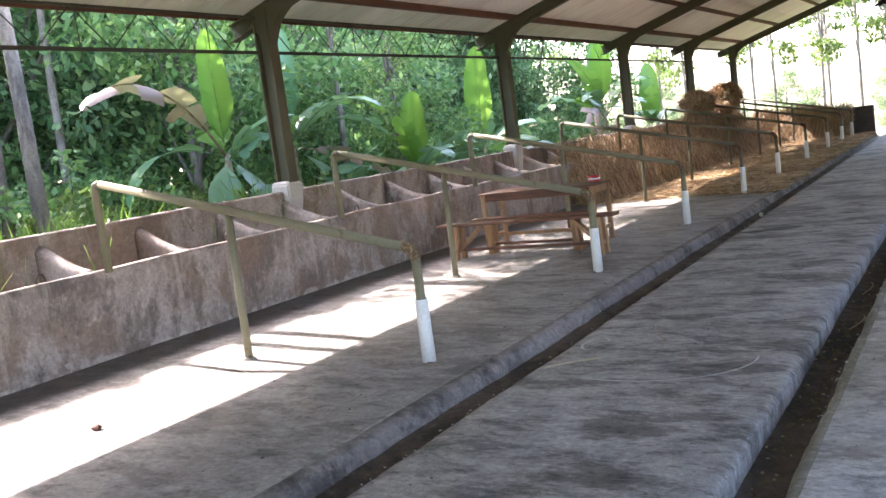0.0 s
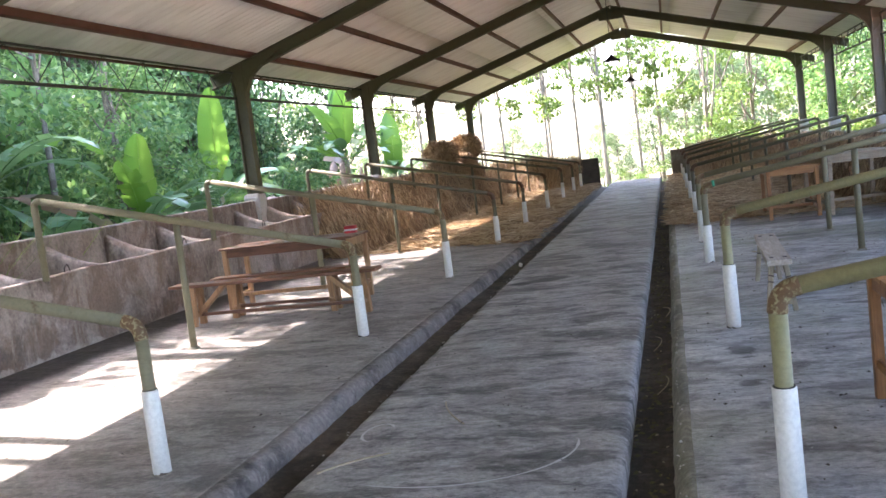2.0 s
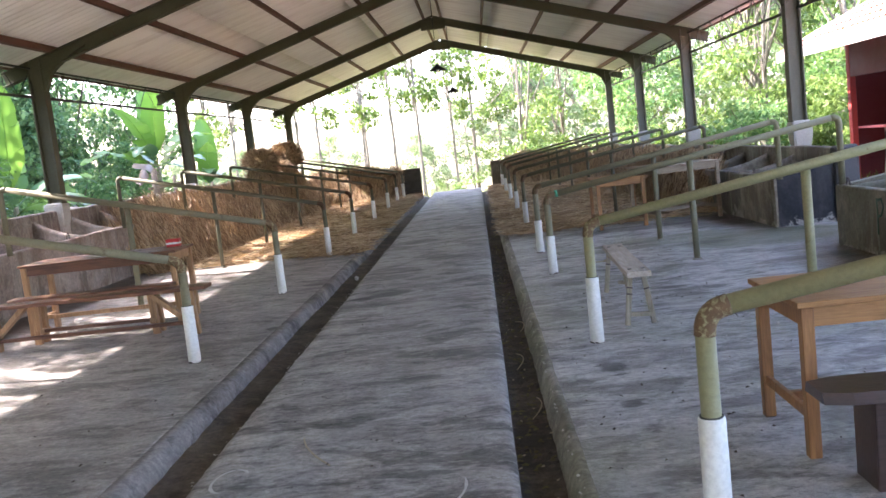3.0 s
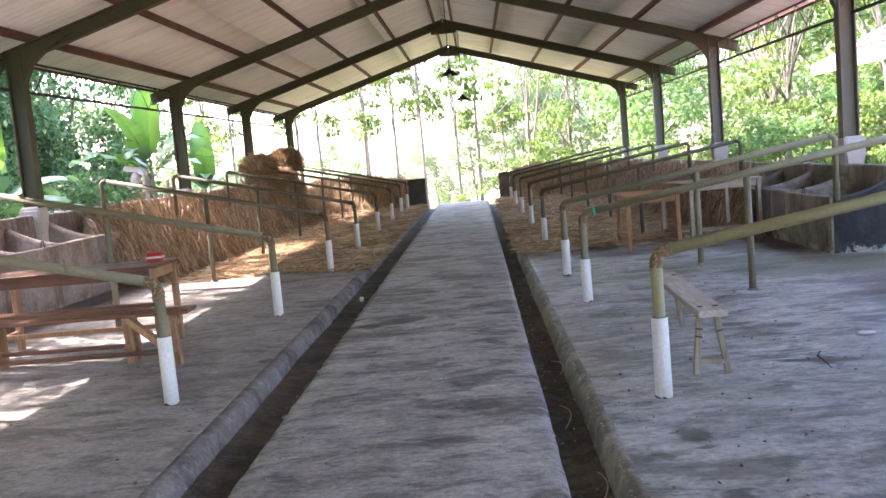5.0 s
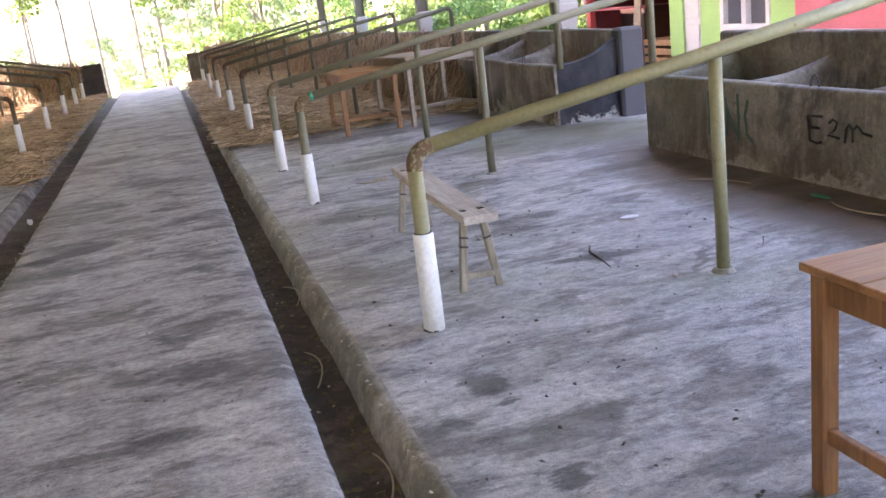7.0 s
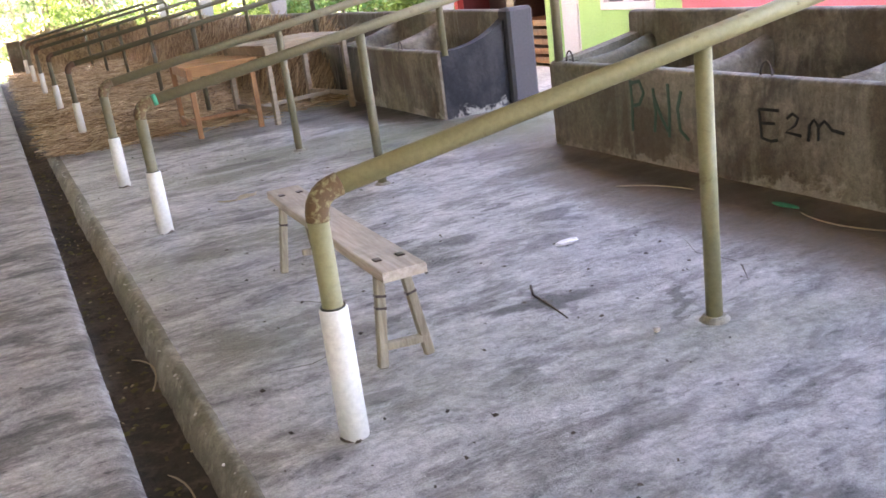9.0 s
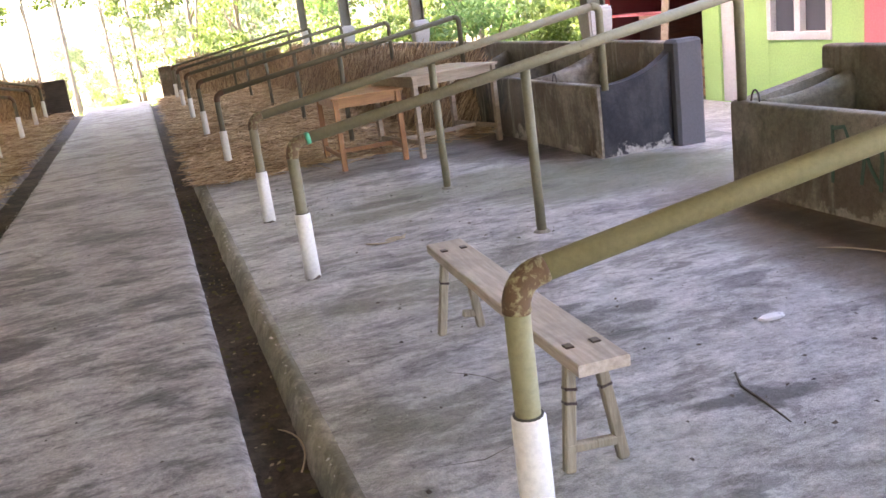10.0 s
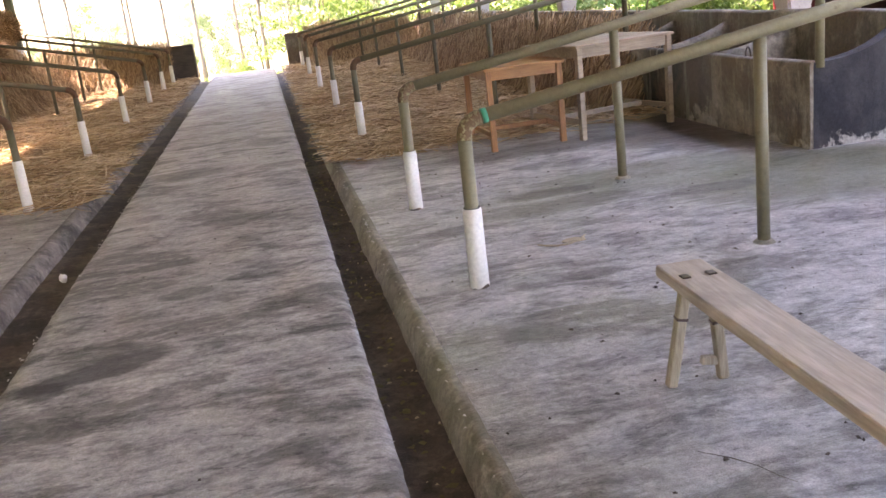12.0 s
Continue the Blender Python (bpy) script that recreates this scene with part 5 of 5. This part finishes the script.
scr2 = tagged(empty("scrawl", 2.742, 10.2, 0.0), "faded green smeared scribble on the trough front", "scrawl", "", "structure")
for pts in ([(0.34, 0.60), (0.33, 0.44), (0.34, 0.24)], [(0.34, 0.58), (0.24, 0.60), (0.20, 0.52), (0.25, 0.44), (0.33, 0.42)], [(0.10, 0.56), (0.08, 0.40), (0.10, 0.26)], [(0.10, 0.52), (0.02, 0.36), (-0.04, 0.28)], [(-0.05, 0.60), (-0.06, 0.42), (-0.05, 0.24)],
            [(-0.18, 0.56), (-0.14, 0.44), (-0.16, 0.30), (-0.24, 0.24)]):
    part("stroke", sweep([(0, p[0], p[1]) for p in pts], 0.014, 6), M_INK_GREEN, scr2)
scr2.scale, scr.scale = (0.35, 1, 1), (0.4, 1, 1)
scr.location.x = 2.742

# ---- plants ----
rp = np.random.default_rng(21)


def leaf_cloud(name, C, R, n, size, flat=0.6, droop=0.3, shape=1.0):
    """Many small folded leaves in clumps at places C with radii R."""
    C, R = np.asarray(C, float), np.asarray(R, float)
    k = rp.choice(len(C), n, p=R ** 2 / np.sum(R ** 2))
    d = rp.normal(size=(n, 3))
    d /= np.linalg.norm(d, axis=1, keepdims=True)
    P = C[k] + d * (R[k] * rp.uniform(0.25, 1.0, n) ** 0.5)[:, None] * np.array([1, 1, flat])
    out = d + 0.7 * rp.normal(size=(n, 3))
    out[:, 2] -= droop
    out /= np.linalg.norm(out, axis=1, keepdims=True)
    side = np.cross(out, rp.normal(size=(n, 3)) * 0.6 + np.array([0, 0, 1.0]))
    side /= np.linalg.norm(side, axis=1, keepdims=True) + 1e-9
    s = size * rp.uniform(0.55, 1.3, n)[:, None]
    nrm = np.cross(out, side)
    w = side * s * 0.26 * shape
    a, b = P - out * s * 0.5, P + out * s * 0.5
    m = P + nrm * s * 0.06
    V = np.stack([a, m + w, b, m - w], 1).reshape(-1, 3)
    return np_mesh(name, V, np.arange(n * 4).reshape(n, 4))


def limbs_bm(h, r, tips, lean=(0, 0), fork=0.45):
    """A tapered trunk that leans a little, and limbs out to the crown's clumps."""
    pts = []
    for k in range(9):
        t = k / 8
        pts.append((lean[0] * t + 0.06 * h * 0.1 * math.sin(5 * t + h), lean[1] * t + 0.05 * h * 0.1 * math.cos(4 * t), h * t))
    trunk = sweep([(p[0], p[1], p[2] - 0.15 if i == 0 else p[2]) for i, p in enumerate(pts)], [r * (1.25 if i == 0 else 1.0 - 0.75 * i / 8) for i in range(9)], 10)
    limb = bmesh.new()
    for q, tip in enumerate(tips):
        t = fork + (0.98 - fork) * ((q * 0.618) % 1.0)
        i = min(7, int(t * 8))
        f = t * 8 - i
        s = Vector(pts[i]).lerp(Vector(pts[i + 1]), f)
        e = Vector(tip)
        mid = s.lerp(e, 0.5) + Vector((0, 0, -0.06 * (e - s).length))
        r0 = r * (1 - 0.75 * t) * 0.6
        sweep([s, s.lerp(mid, 0.5), mid, mid.lerp(e, 0.6), e], [r0, r0 * 0.8, r0 * 0.6, r0 * 0.4, r0 * 0.15], 6, limb)
    return trunk, limb


def tree(h, r, spread, crown_from, clumps, leaves, size, leaf_mat, bark, label, clump_r=(0.5, 1.1), lean=(0, 0), flat=0.6):
    t = tagged(empty("tree"), label, "tree", "trees around the shed")
    C, R = [], []
    for k in range(clumps):
        z = h * (crown_from + (1.03 - crown_from) * rp.uniform())
        f = (z / h - crown_from) / (1.03 - crown_from)
        rad = spread * (0.35 + 0.65 * math.sin(math.pi * min(1, 0.15 + 0.8 * f))) * rp.uniform(0.25, 1.0)
        a = rp.uniform(0, 6.283)
        C.append((lean[0] * z / h + rad * math.cos(a), lean[1] * z / h + rad * math.sin(a), z))
        R.append(rp.uniform(*clump_r))
    trunk, limb = limbs_bm(h, r, C[: min(16, clumps)], lean, crown_from * 0.8)
    part("trunk", trunk, bark, t)
    part("branchwork", limb, bark, t)
    link_mesh("crown", leaf_cloud("crown", C, R, leaves, size, flat), leaf_mat, t)
    return t


def shrub(radius, height, clumps, leaves, size, leaf_mat, label):
    t = tagged(empty("shrub"), label, "shrub", "undergrowth beside the shed")
    C = [(rp.uniform(-1, 1) * radius, rp.uniform(-1, 1) * radius, height * rp.uniform(0.08, 1.0)) for k in range(clumps)]
    R = [rp.uniform(0.35, 0.75) * radius * 0.5 for k in range(clumps)]
    st = bmesh.new()
    for c in C[:8]:
        sweep([(c[0] * 0.15, c[1] * 0.15, -0.2), (c[0] * 0.5, c[1] * 0.5, c[2] * 0.6), c], [0.03, 0.02, 0.006], 6, st)
    part("stemwork", st, M_BARK_D, t)
    link_mesh("foliage", leaf_cloud("foliage", C, R, leaves, size, 0.8), leaf_mat, t)
    return t


def put_at(proto, x, y, s=1.0, rz=None):
    """A copy of a plant on the ground at (x, y)."""
    m = Matrix.Translation((x, y, ground_z(x, y) - 0.03)) @ Matrix.Rotation(rp.uniform(0, 6.28) if rz is None else rz, 4, "Z")
    o = copy_thing(proto, m)
    o.scale = (s, s, s * rp.uniform(0.9, 1.12))
    return o


def drop_proto(proto):
    for o in list(proto.children_recursive) + [proto]:
        bpy.data.objects.remove(o)


# thicket on the trough side: shrubs, then trees behind
sh_a = shrub(1.5, 2.6, 26, 3200, 0.17, M_LEAF_M, "dense green shrub in the thicket")
sh_b = shrub(1.8, 3.6, 30, 3600, 0.20, M_LEAF_D, "dark leafy shrub in the thicket")
sh_c = shrub(1.3, 2.0, 22, 2800, 0.15, M_LEAF_L, "sunlit yellow-green shrub beside the shed")
tr_a = tree(9.5, 0.14, 3.0, 0.22, 46, 6500, 0.24, M_LEAF_D, M_BARK_D, "tall dark-leaved tree in the thicket", (0.7, 1.3))
tr_b = tree(8.0, 0.11, 2.6, 0.25, 40, 5200, 0.22, M_LEAF_M, M_BARK, "green tree with pale slender trunk", (0.6, 1.1))
tr_c = tree(9.0, 0.13, 2.8, 0.20, 36, 4200, 0.24, M_LEAF_L, M_BARK, "sunlit pale-trunked tree with yellow-green leaves", (0.5, 1.0), (0.8, 0.3))
tr_d = tree(14.0, 0.12, 2.0, 0.45, 24, 2000, 0.30, M_LEAF_L, M_BARK, "tall thin sparse tree against the sky", (0.5, 1.0), (0.4, 0.2), 0.4)
tr_e = tree(15.0, 0.15, 2.0, 0.66, 20, 2200, 0.22, M_LEAF_M, M_BARK, "pale straight trunk with a small high crown", (0.5, 0.9))
# the last tree is added, its crown out of sight, to dapple the stall floor
for x, y, s in ((-10.0, 6.72, 0.75), (-10.05, 6.34, 0.7), (-12.6, 18.8, 0.8), (-11.2, 14.6, 0.5), (-13.2, 9.6, 0.64)):
    put_at(tr_e, x, y, s)
drop_proto(tr_e)
for x, y, s in ((-10.9, 6.6, 0.75), (-10.7, 4.4, 0.7), (-10.3, 8.4, 0.8), (-10.6, 7.5, 0.95), (-9.9, 5.6, 0.6), (-10.8, 9.6, 0.8), (-10.9, 12.4, 0.7), (-11.2, 17.9, 0.8), (-11.0, 2.6, 0.8), (-10.9, 15.0, 0.5), (-11.2, 21.0, 0.6), (-11.0, 27.5, 0.7)):
    put_at(sh_a if rp.uniform() < 0.5 else sh_c, x, y, s)
for y in np.arange(-6, 33, 1.9):
    put_at(sh_a if rp.uniform() < 0.6 else sh_c, -12.6 + rp.uniform(-0.5, 0.6), y + rp.uniform(-0.5, 0.5), rp.uniform(0.75, 1.05))
for y in np.arange(-8, 34, 2.1):
    put_at(sh_b if rp.uniform() < 0.55 else sh_a, -15.0 + rp.uniform(-0.8, 0.8), y + rp.uniform(-0.6, 0.6), rp.uniform(0.95, 1.3))
for y in np.arange(-10, 33, 2.8):
    put_at(tr_a if rp.uniform() < 0.65 else tr_b, -17.5 + rp.uniform(-1.2, 1.2), y + rp.uniform(-0.8, 0.8), min(rp.uniform(0.85, 1.15), 0.86 if y < 9 else 2))
for y in np.arange(-10, 40, 3.6):
    put_at(tr_a, -22.5 + rp.uniform(-1.5, 1.5), y + rp.uniform(-1, 1), rp.uniform(1.1, 1.4))
for y in np.arange(-9, 30, 2.6):
    put_at(sh_b, -19.5 + rp.uniform(-0.8, 0.8), y + rp.uniform(-0.6, 0.6), rp.uniform(1.5, 1.9))
for y in np.arange(-12, 40, 3.4):
    put_at(tr_a, -32.0 + rp.uniform(-1.5, 1.5), y + rp.uniform(-1, 1), rp.uniform(1.3, 1.7))
for y in np.arange(-12, 44, 4.6):
    put_at(tr_a, -27.5 + rp.uniform(-1.5, 1.5), y + rp.uniform(-1, 1), rp.uniform(1.3, 1.6))
for x, y, s in ((-15.5, 32.0, 0.9), (-18.0, 35.0, 1.1), (-21.5, 38.0, 1.2), (-16.0, 28.0, 0.9), (-19.5, 31.0, 1.1)):
    put_at(tr_a, x, y, s)
# the last two trees are added so that their crowns break up the sun stripe
for x, y, s in ((-11.3, 16.8, 0.7), (-12.0, 31.0, 0.7), (-11.9, 11.2, 0.85), (-12.2, 13.6, 0.8)):
    put_at(tr_b, x, y, s)
# sunny side behind the neighbouring trough
for x, y, s in ((7.4, 23.5, 0.8), (8.8, 25.0, 1.0), (6.6, 26.0, 0.8), (9.5, 29.0, 1.1), (6.8, 31.5, 0.9), (5.8, 36.0, 0.9), (12.5, 24.0, 1.2), (12.5, 27.0, 1.2), (3.2, 40.0, 1.0), (7.8, 35.0, 1.0), (10.5, 33.5, 1.1), (1.2, 43.0, 0.9), (-5.5, 46.0, 0.6), (-9.5, 44.0, 0.7), (-2.2, 47.0, 0.7), (4.8, 46.0, 1.1)):
    put_at(sh_c if rp.uniform() < 0.7 else sh_a, x, y, s * 1.1)
for x, y, s in ((8.4, 24.0, 0.75), (10.5, 26.5, 0.85), (7.5, 29.0, 0.8), (12.0, 31.5, 1.0), (8.8, 34.5, 0.9), (5.5, 39.0, 0.95), (1.0, 42.0, 0.95), (14.0, 25.0, 1.0), (16.0, 29.0, 1.1), (15.0, 36.0, 1.1), (11.0, 40.0, 1.1), (18.0, 42.0, 1.2), (7.0, 46.0, 1.1), (20.0, 33.0, 1.2), (3.5, 50.0, 1.0), (24.0, 40.0, 1.3)):
    put_at(tr_c if rp.uniform() < 0.75 else tr_b, x, y, s)
for x, y, s in ((2, 88, 1.2), (-30, 70, 1.2), (8, 80, 1.3), (14, 52, 1.2), (20, 56, 1.3), (26, 48, 1.3)):
    put_at(tr_c, x, y, s)
# far end: thin trees against a bright sky
for x, y, s in ((-4.4, 57, 1.0), (-6.6, 64, 1.05), (-7.8, 56, 0.9), (-11.5, 62, 0.95), (-16.5, 58, 0.9), (-5.4, 74, 1.2), (-19.5, 63, 1.0), (-2.4, 60, 0.9), (-9.5, 70, 1.0), (-1.2, 62, 1.1), (-14, 66, 1.1)):
    put_at(tr_d, x, y, s)
for x, y, s in ((0.5, 60, 0.8), (4, 70, 1.0), (10, 60, 1.1), (-26, 46, 1.0), (-24, 40, 1.1)):
    put_at(tr_c if rp.uniform() < 0.7 else tr_b, x, y, s)
# far trees whose paler leaf colour carries the haze
tr_f = tree(11.0, 0.13, 3.4, 0.18, 52, 6200, 0.30, M_LEAF_HAZE, M_BARK, "tree beyond the shed with haze put into its pale leaves", (0.7, 1.3), (0.5, -0.3))
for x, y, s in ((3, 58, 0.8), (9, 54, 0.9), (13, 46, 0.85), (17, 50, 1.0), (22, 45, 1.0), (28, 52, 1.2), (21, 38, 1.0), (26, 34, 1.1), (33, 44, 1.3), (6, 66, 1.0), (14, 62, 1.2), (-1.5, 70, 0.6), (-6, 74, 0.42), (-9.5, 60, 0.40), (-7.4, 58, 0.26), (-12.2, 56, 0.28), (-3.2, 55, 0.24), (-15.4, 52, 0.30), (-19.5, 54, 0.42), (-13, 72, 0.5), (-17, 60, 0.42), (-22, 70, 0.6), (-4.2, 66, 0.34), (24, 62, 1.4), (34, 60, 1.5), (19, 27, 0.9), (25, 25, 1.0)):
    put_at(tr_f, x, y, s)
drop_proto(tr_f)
for p in (sh_a, sh_b, sh_c, tr_a, tr_b, tr_c, tr_d):
    drop_proto(p)


def banana_leaf_mesh(L, W, up, curl, tear=0.3, fold=0.25):
    """A bare stalk and a long pointed blade on an arching midrib, each half split into flaps that sag on their own."""
    n, stalk = 30, 0.16
    rib, ang, p, a = [], [], Vector((0, 0, 0)), up
    for k in range(n + 1):
        rib.append(p.copy())
        ang.append(a)
        p = p + Vector((math.cos(a), 0, math.sin(a))) * (L / n)
        a -= curl / n * (0.35 + 1.3 * k / n)
    V, Q = [tuple(q) for q in rib], []

    def width(t):
        b = max(0.0, (t - stalk) / (1 - stalk))
        return W * 0.5 * min(1.0, (b / 0.22) ** 0.6) * max(0.0, 1 - b ** 3.2) ** 0.7

    for side in (-1, 1):
        k = int(stalk * n)
        while k < n:
            m = min(n, k + (int(rp.integers(2, 6)) if rp.uniform() < 0.4 + tear else int(rp.integers(6, 14))))
            sag = -fold + tear * rp.uniform(-0.2, 1.3)
            prev = None
            for q in range(k, m + 1):
                t = q / n
                gap = (0.10 * tear if q in (k, m) else 0.0)
                nrm = Vector((-math.sin(ang[q]), 0, math.cos(ang[q])))
                ws = []
                for f in (0.35, 0.7, 1.0):
                    bend = sag * (0.5 + 0.8 * f)
                    off = Vector((0, side * math.cos(bend), 0)) - nrm * math.sin(bend)
                    slip = Vector((math.cos(ang[q]), 0, math.sin(ang[q]))) * (0.22 * f * width(t) + (gap if q == k else -gap) * f * 0.3)
                    V.append(tuple(rib[q] + off * (width(t) * f) + slip + nrm * (0.012 * wob(t * 14, f * 3 + side, L))))
                    ws.append(len(V) - 1)
                if prev:
                    a0, b0 = q - 1, q
                    for c0, c1 in zip([a0] + prev[:-1], prev):
                        i0 = prev.index(c1)
                        d0, d1 = ([b0] + ws[:-1])[i0], ws[i0]
                        Q.append((c0, c1, d1, d0) if side > 0 else (c0, d0, d1, c1))
                prev = ws
            k = m
    # stalk and midrib: a slim three-sided bar under the blade
    for k in range(n):
        r0, r1 = L * 0.0065 * (1 - 0.8 * k / n), L * 0.0065 * (1 - 0.8 * (k + 1) / n)
        b = len(V)
        for q, r in ((k, r0), (k + 1, r1)):
            nr = Vector((-math.sin(ang[q]), 0, math.cos(ang[q])))
            V += [tuple(rib[q] + Vector((0, r, 0)) - nr * 0.002), tuple(rib[q] - Vector((0, r, 0)) - nr * 0.002), tuple(rib[q] - nr * r * 1.6)]
        Q += [(b, b + 1, b + 4, b + 3), (b + 1, b + 2, b + 5, b + 4), (b + 2, b, b + 3, b + 5)]
    return np_mesh("leaf", V, Q, True)


def banana(x, y, h, fronds, extra, label):
    """A false stem with named leaves (turn, length, width, rise, arch, material, height) and a rosette of plain ones."""
    t = tagged(empty("banana_plant", x, y, ground_z(x, y) - 0.02), label, "banana plant", "banana plants behind the trough")
    part("stem", sweep([(0, 0, -0.1), (0.02, 0, h * 0.5), (0.0, 0.03, h)], [0.11, 0.085, 0.05], 12), M_BANANA_STEM, t)
    fronds = list(fronds)
    for k in range(extra):
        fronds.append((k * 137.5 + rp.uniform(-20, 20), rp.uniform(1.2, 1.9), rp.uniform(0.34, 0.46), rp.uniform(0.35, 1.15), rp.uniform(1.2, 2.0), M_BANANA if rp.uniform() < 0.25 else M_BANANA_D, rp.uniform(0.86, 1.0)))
    for az, L, W, up, curl, mat, z in fronds:
        new_leaf = up > 1.2
        o = link_mesh("leaf", banana_leaf_mesh(L * 1.2, W * 1.25, up, curl, 0.08 if new_leaf else (0.9 if mat is M_BANANA_DRY else 0.42), 0.42 if new_leaf else 0.2), mat, t)
        o.matrix_local = Matrix.Translation((0, 0, h * z)) @ Matrix.Rotation(radians(az), 4, "Z")
    return t


B, D, Y = M_BANANA, M_BANANA_D, M_BANANA_DRY
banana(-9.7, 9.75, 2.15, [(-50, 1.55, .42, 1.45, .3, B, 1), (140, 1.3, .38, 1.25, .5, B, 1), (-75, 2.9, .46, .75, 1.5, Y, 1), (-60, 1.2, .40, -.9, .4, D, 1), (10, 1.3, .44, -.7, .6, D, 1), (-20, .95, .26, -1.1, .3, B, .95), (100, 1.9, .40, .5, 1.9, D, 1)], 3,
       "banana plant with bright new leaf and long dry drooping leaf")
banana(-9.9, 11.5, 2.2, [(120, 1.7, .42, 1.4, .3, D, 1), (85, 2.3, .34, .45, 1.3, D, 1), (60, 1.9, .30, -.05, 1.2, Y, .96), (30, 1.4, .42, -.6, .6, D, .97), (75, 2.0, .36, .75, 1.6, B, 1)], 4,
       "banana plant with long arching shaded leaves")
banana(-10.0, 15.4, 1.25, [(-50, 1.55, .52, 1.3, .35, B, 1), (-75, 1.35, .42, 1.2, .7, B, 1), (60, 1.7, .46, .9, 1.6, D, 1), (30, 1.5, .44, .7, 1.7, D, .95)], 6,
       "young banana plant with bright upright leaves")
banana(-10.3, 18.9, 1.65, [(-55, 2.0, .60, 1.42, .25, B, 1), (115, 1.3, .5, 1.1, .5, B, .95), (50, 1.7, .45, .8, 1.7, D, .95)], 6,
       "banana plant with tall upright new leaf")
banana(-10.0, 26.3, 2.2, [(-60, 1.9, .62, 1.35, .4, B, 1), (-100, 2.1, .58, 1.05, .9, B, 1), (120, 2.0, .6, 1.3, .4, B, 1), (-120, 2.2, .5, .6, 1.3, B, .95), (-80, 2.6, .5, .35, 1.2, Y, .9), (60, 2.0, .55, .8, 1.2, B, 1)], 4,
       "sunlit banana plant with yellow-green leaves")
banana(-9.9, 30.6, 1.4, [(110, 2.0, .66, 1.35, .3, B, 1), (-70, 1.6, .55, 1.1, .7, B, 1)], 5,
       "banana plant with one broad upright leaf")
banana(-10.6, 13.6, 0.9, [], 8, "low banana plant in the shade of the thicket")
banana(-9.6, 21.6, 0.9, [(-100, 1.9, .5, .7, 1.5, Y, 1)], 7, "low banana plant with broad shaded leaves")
banana(-10.4, 17.2, 0.8, [], 7, "low banana plant beside the taller ones")


def grass(name, n, x0, x1, y0, y1, hmin, hmax, label):
    X, Yv = rp.uniform(x0, x1, n), rp.uniform(y0, y1, n)
    H = rp.uniform(hmin, hmax, n) * (0.6 + 0.4 * np.array([abs(wob(x * 0.8, y * 0.8, 4.0)) * 2 for x, y in zip(X, Yv)]))
    Z = np.array([ground_z(x, y) for x, y in zip(X, Yv)]) - 0.02
    a, lean = rp.uniform(0, 6.28, n), rp.uniform(0.1, 0.7, n)
    dx, dy = np.cos(a) * lean * H, np.sin(a) * lean * H
    w = rp.uniform(0.006, 0.016, n)
    sx, sy = -np.sin(a) * w, np.cos(a) * w
    base, mid, tip = np.stack([X, Yv, Z], 1), np.stack([X + dx * .3, Yv + dy * .3, Z + H * .6], 1), np.stack([X + dx, Yv + dy, Z + H], 1)
    S = np.stack([sx, sy, 0 * sx], 1)
    V = np.stack([base - S, base + S, mid - S * .9, mid + S * .9, tip - S * .1, tip + S * .1], 1).reshape(-1, 3)
    b = np.arange(n)[:, None] * 6
    Q = np.concatenate([b + np.array([[0, 1, 3, 2]]), b + np.array([[2, 3, 5, 4]])], 0)
    tagged(link_mesh(name, np_mesh(name, V, Q), M_GRASS), label, "grass", "", "stuff")


grass("tall_grass", 26000, -12.5, -7.95, -3.0, 33.0, 0.5, 1.35, "tall bright green grass and ferns behind the trough")
grass("tall_grass", 5200, -9.3, -8.05, 3.5, 10.5, 1.25, 2.0, "rank sunlit grass standing close behind the trough")
grass("tall_grass", 9000, -7.0, 4.5, 33.2, 42.0, 0.1, 0.4, "green grass beyond the end of the walkway")
grass("tall_grass", 9000, 4.2, 9.0, 19.5, 34.0, 0.2, 0.7, "green grass beyond the neighbouring trough")
